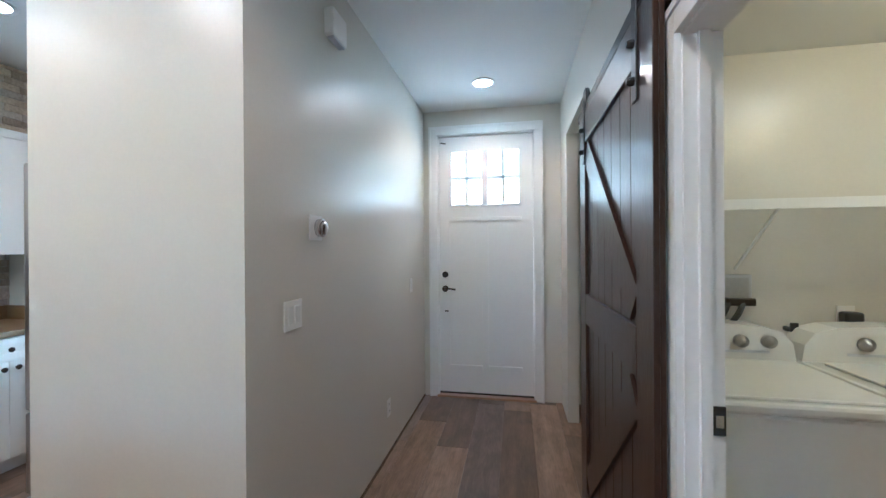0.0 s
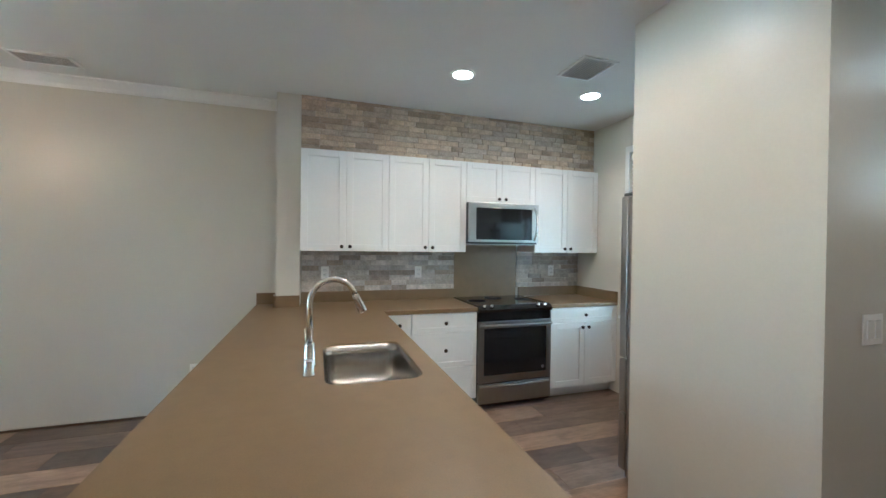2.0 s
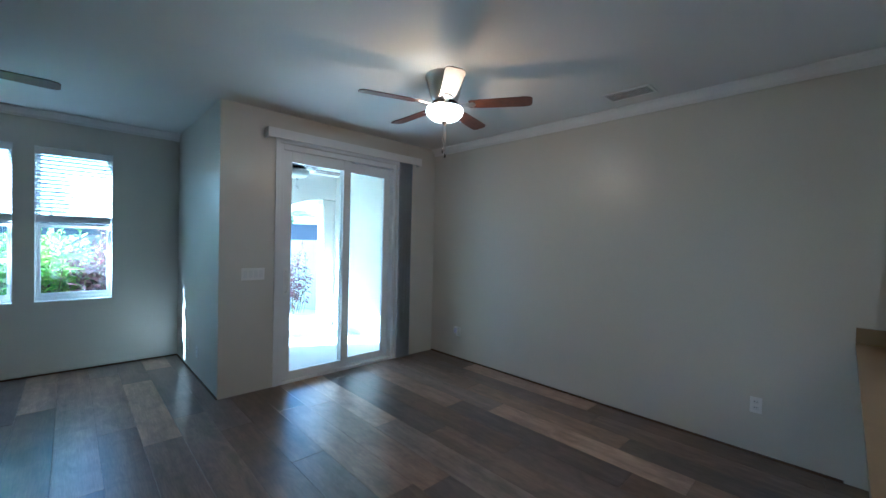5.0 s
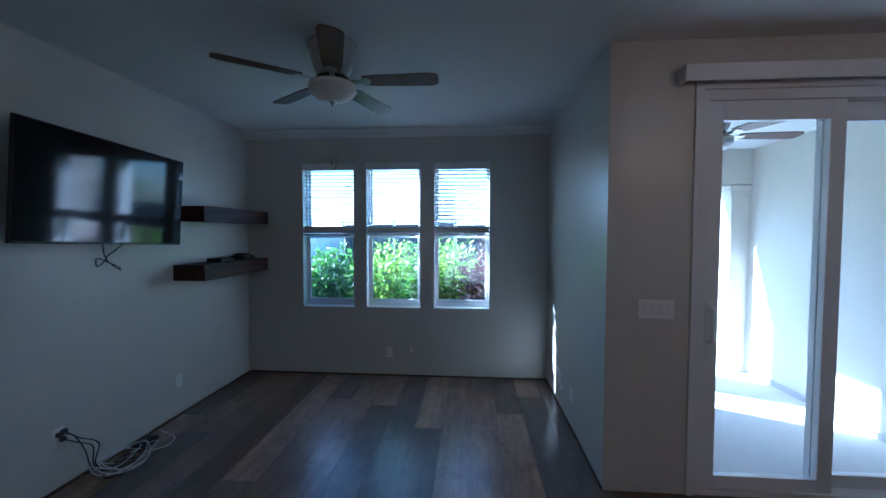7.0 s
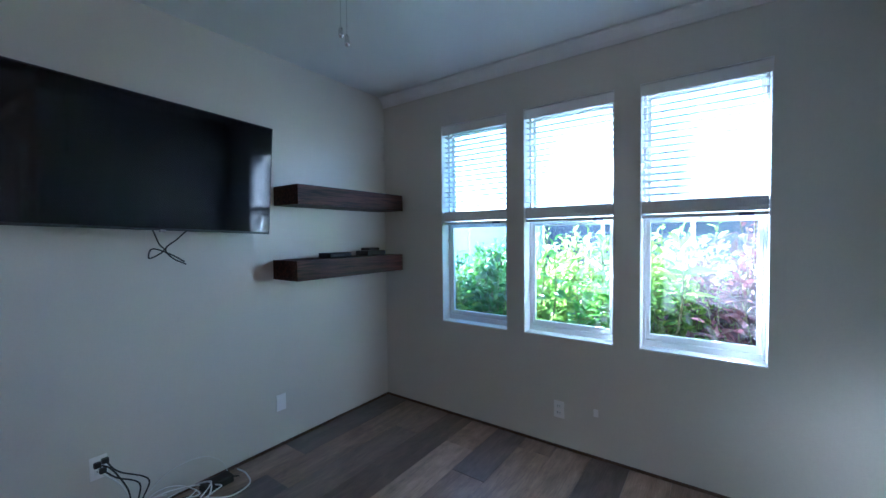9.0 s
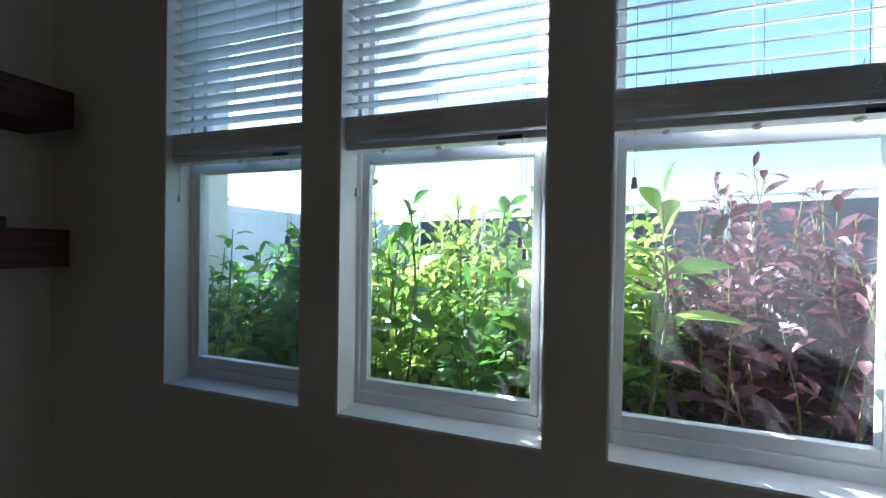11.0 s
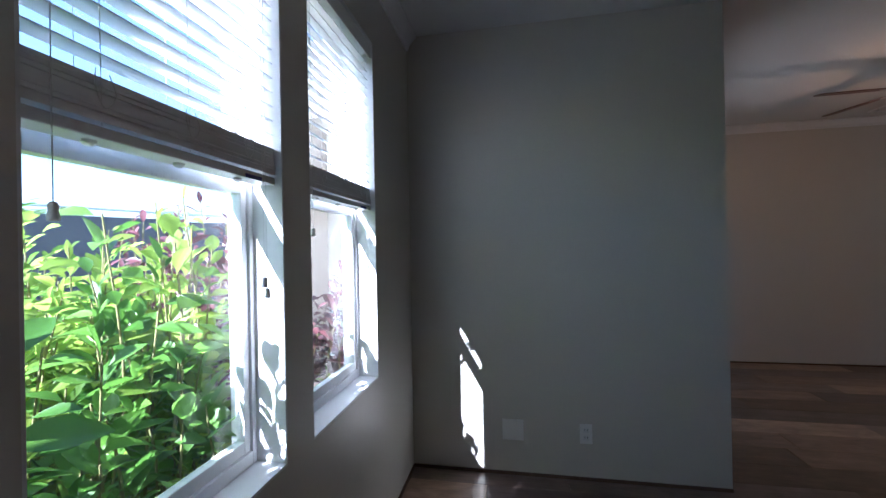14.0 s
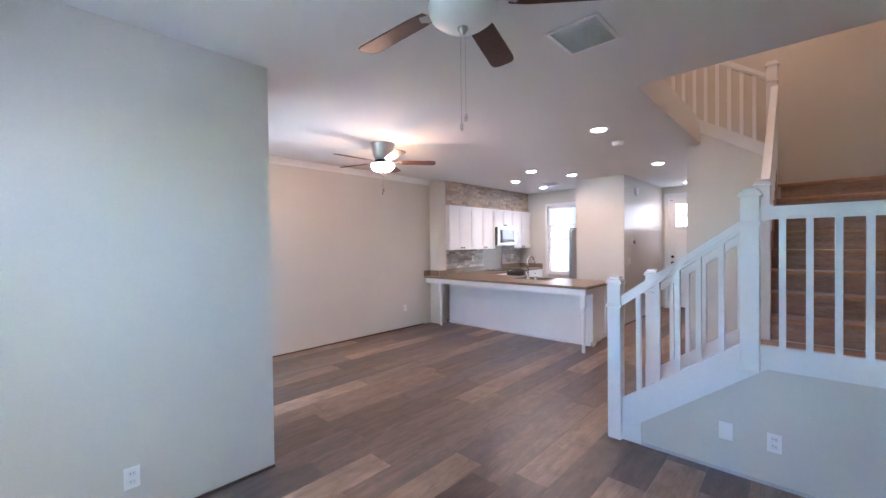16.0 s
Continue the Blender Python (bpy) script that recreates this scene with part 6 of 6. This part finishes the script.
# Shrubs past x 1.6 have deep shade put into their leaf colour.
for k, (x, y, h, sp, ll) in enumerate(((2.35, -7.05, 1.55, 0.45, 0.14), (1.75, -6.95, 1.66, 0.42, 0.14), (1.25, -7.15, 1.76, 0.45, 0.135), (0.75, -6.90, 1.72, 0.42, 0.135), (0.30, -7.1, 1.82, 0.42, 0.14), (0.28, -6.75, 1.66, 0.28, 0.135),
                                       (1.0, -7.75, 1.80, 0.5, 0.13), (0.1, -7.85, 1.80, 0.5, 0.13), (2.0, -7.75, 1.74, 0.5, 0.13))):
    shrub("green_shrub", x, y, h + 0.05, sp, 62, 44, ll * 0.92, ll * 0.36, M_DARKSHADELEAF if x > 1.6 else M_LEAF, 20 + k, "bushy garden bed shrub with leaves darkened for shade" if x > 1.6 else G)
# Next three plantings are added, partly behind window posts, to block and dapple sun.
for k, (x, h, n) in enumerate(((1.12, 2.0, 13), (0.38, 2.0, 13), (1.95, 1.72, 8))):
    shrub("tall_shrub", x, -6.45, h, 0.15, n, 26, 0.13, 0.055, M_LEAF, 90 + k, "tall leafy shrub added by the wall to break up the sun", 0.3, bare=0.25)
shrub("tall_shrub", 0.52, -6.44, 1.66, 0.15, 12, 30, 0.14, 0.07, M_DARKSHADELEAF, 64, "dense green shrub added by the wall to block sun", 0.3, bare=0.2)
shrub("tall_shrub", 0.60, -6.43, 1.72, 0.24, 16, 24, 0.12, 0.05, M_DARKSHADELEAF, 66, "dense green shrub added to dapple the sun patch indoors", 0.3, bare=0.5)
shrub("tall_shrub", 1.50, -6.48, 1.86, 0.16, 12, 28, 0.16, 0.08, M_DARKSHADELEAF, 61, "tall shrub stem with large dark green leaves", 0.25)
for k, (x, y, top, n, ll, ww, ma, lb) in enumerate(((0.93, -6.31, 1.40, 10, 0.17, 0.078, M_DARKSHADELEAF, "shrub stem with large dark green leaves close to the glass"), (0.12, -6.42, 1.42, 10, 0.23, 0.082, M_LEAF, "shrub stem with long bright green leaves close to the glass"),
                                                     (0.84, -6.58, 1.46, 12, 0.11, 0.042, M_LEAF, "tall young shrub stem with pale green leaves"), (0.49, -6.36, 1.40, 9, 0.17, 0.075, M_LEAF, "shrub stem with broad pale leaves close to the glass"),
                                                     (1.46, -6.40, 1.28, 12, 0.16, 0.075, M_DARKSHADELEAF, "shrub stem with large dark green leaves close to the glass"), (0.70, -6.33, 0.96, 8, 0.20, 0.09, M_DARKSHADELEAF, "low shrub stem with broad dark green leaves"))):
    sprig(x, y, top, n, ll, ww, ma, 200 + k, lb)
for k, (x, y, h) in enumerate(((-0.40, -7.0, 1.92), (-0.62, -6.66, 1.76), (-0.55, -7.45, 1.92), (-0.14, -6.74, 1.66))):
    shrub("red_shrub", x, y, h, 0.45, 46, 34, 0.13, 0.044, M_REDLEAF, 40 + k, "shrub with narrow dark red leaves beside the patio", 0.4, bare=0.35)
for k, (x, y, h) in enumerate(((-3.15, -8.05, 1.75), (-2.75, -8.2, 1.5))):
    shrub("red_shrub", x, y, h, 0.42, 24, 24, 0.14, 0.045, M_REDLEAF, 50 + k, "shrub with narrow dark red leaves behind the patio", 0.4, bare=0.4)
for k, x in enumerate((-0.15, -0.5)):
    shrub("low_plant", x, -6.42, 0.98, 0.2, 12, 20, 0.12, 0.045, M_LEAF, 180 + k, "low leafy green plant by the window wall", bare=0.1)
for k in range(7):
    shrub("low_plant", -0.75 + 0.55 * k, -6.55 - 0.1 * (k % 2), 0.85 if k > 1 else 1.05, 0.28, 10, 20, 0.13, 0.06, M_LEAF, 80 + k, "low leafy green plant by the window wall", bare=0.1)


def palm(x, y, h, seed):
    rnd = random.Random(seed)
    p = thing("palm_tree", (x, y, -0.25), "tall palm tree beyond the fence", "tree")
    part("trunk", tube(smooth_path([(x, y, -0.25), (x + 0.15, y, h * 0.5), (x + 0.1, y, h)]), [0.17 - 0.004 * i for i in range(17)], 10), M_STEM, p)
    bm = bmesh.new()
    for k in range(22):
        a, e = k * 2.4, rnd.uniform(-0.2, 0.9)
        d = Vector((math.cos(a) * math.cos(e), math.sin(a) * math.cos(e), math.sin(e)))
        for j in range(14):
            t = 0.15 + 0.06 * j
            c = Vector((x + 0.1, y, h)) + d * (2.2 * t) - Vector((0, 0, 1.5 * t * t))
            for s in (-1, 1):
                w = d.cross(Vector((0, 0, 1))).normalized() * s + d * 0.6 - Vector((0, 0, 0.3))
                leaf_into(bm, c, w, 0.55 * (1.1 - t), 0.045, 0.4, 0)
    part("crown", bm, M_PALM, p)


palm(-8.2, -20.0, 2.6, 3)
palm(-13.5, -20.0, 2.9, 4)

# ---- stone tiles over and under the cabinets ----
SOF = -3.275   # face of the soffit over the cabinets
structure("kitchen_soffit", boxes((WX, 0.091, UZ1 + 0.001, SOF, NY, CEIL - 0.001)), M_GROUT, "grouted soffit over the wall cabinets", category="wall")
tu = thing("stone_tile_band", (SOF, 1.6, 2.245), "tumbled beige and grey stone brick tiles above the cabinets", "tile wall")
tl = thing("stone_tile_backsplash", (WX, 1.6, 1.0), "tumbled grey and white stone brick tile backsplash", "tile wall")
structure("tile_backing_lower", boxes((WX + 0.001, 0.092, CT + 0.10, WX + 0.008, Y[2] - 0.001, UZ0), (WX + 0.001, Y[3] - 0.03, CT + 0.10, WX + 0.008, NY - 0.002, UZ0)), M_GROUT, "grouted backsplash wall", category="wall")
LENGTHS = (0.11, 0.15, 0.20, 0.26)


def tile_mesh(w, h, depth, name, seed, material):
    rnd = random.Random(seed)
    bm = boxes((0, 0, 0, depth, w, h))
    for v in bm.verts:
        if v.co.x > 0.001:
            v.co.y += 0.0012 if v.co.y < w / 2 else -0.0012
            v.co.z += 0.0012 if v.co.z < h / 2 else -0.0012
            v.co.x += rnd.uniform(-0.002, 0.002)
    return mesh_of(bm, name, material)


TH = 0.0485
TILES = {(m.name, w, j): tile_mesh(w - 0.002, TH - 0.002, 0.006 + 0.0016 * j, "tile", j, m) for m in (M_TILE, M_TILELOW) for w in LENGTHS for j in range(3)}


def tile_field(parent, x, y0, y1, z0, rows, seed, material):
    rnd = random.Random(seed)
    for r in range(rows):
        y = y0
        while y < y1 - 0.02:
            w = rnd.choice(LENGTHS)
            me = TILES[(material.name, w, rnd.randrange(3))]
            ob = new("tile", me)
            ob.parent = parent
            ob.matrix_parent_inverse = Matrix.Translation(-parent.location)
            k = min(1.0, (y1 - y) / w)
            ob.location = (x, y + 0.0015, z0 + r * TH)
            ob.scale = (1, k, min(1.0, (CEIL - 0.002 - z0 - r * TH) / TH))
            y += w


tile_field(tu, SOF, 0.092, NY - 0.004, UZ1 + 0.002, 10, 1, M_TILE)
tile_field(tl, WX + 0.008, 0.094, Y[2] - 0.004, CT + 0.10, 8, 2, M_TILELOW)
tile_field(tl, WX + 0.008, Y[3] - 0.028, NY - 0.004, CT + 0.10, 8, 3, M_TILELOW)

# ---- floor planks ----
fl = structure("floor", boxes((WX, SY, -0.012, PX, HY, -0.006), (PX, LY, -0.012, EX, HY, -0.006)), M_SOIL, "grey-brown wood-look vinyl plank floor", category="floor")
PW, PL = 0.228, 1.52


def plank_mesh(length):
    bm = boxes((0.0006, 0.0006, -0.006, PW - 0.0006, length - 0.0006, 0.0), bevel=0.0012)
    return mesh_of(bm, "plank", M_PLANK)


PLANKS = {}
rnd = random.Random(9)
x = WX
while x < EX:
    lo = SY if x + PW * 0.5 < PX else LY
    hi = HY if x > -3.6 else NY
    y = lo - rnd.uniform(0.05, PL - 0.05)
    while y < hi:
        a, b = max(y, lo), min(y + PL, hi)
        inside_stair = x > 0.9 and a > -2.0
        if b - a > 0.03 and not inside_stair:
            key = round(b - a, 2)
            if key not in PLANKS:
                PLANKS[key] = plank_mesh(key)
            ob = new("plank", PLANKS[key])
            ob.parent = fl
            ob.location = (x, a, 0)
        y += PL
    x += PW
# Dark strip drawn in place of the open gap under the walls.
structure("wall_foot_gap", boxes((PX, LY + 0.0, 0.0, EX, LY + 0.010, 0.016), (EX - 0.010, LY + 0.01, 0, EX, SYS, 0.016), (PX, LY + 0.01, 0, PX + 0.010, SY, 0.016), (WX, SY + 0.01, 0, WX + 0.01, -0.30, 0.016), (HX0, 1.93, 0, HX0 + 0.008, HY - 0.02, 0.016)), M_SOIL, "dark strip drawn for the open gap at the wall foot", category="trim")
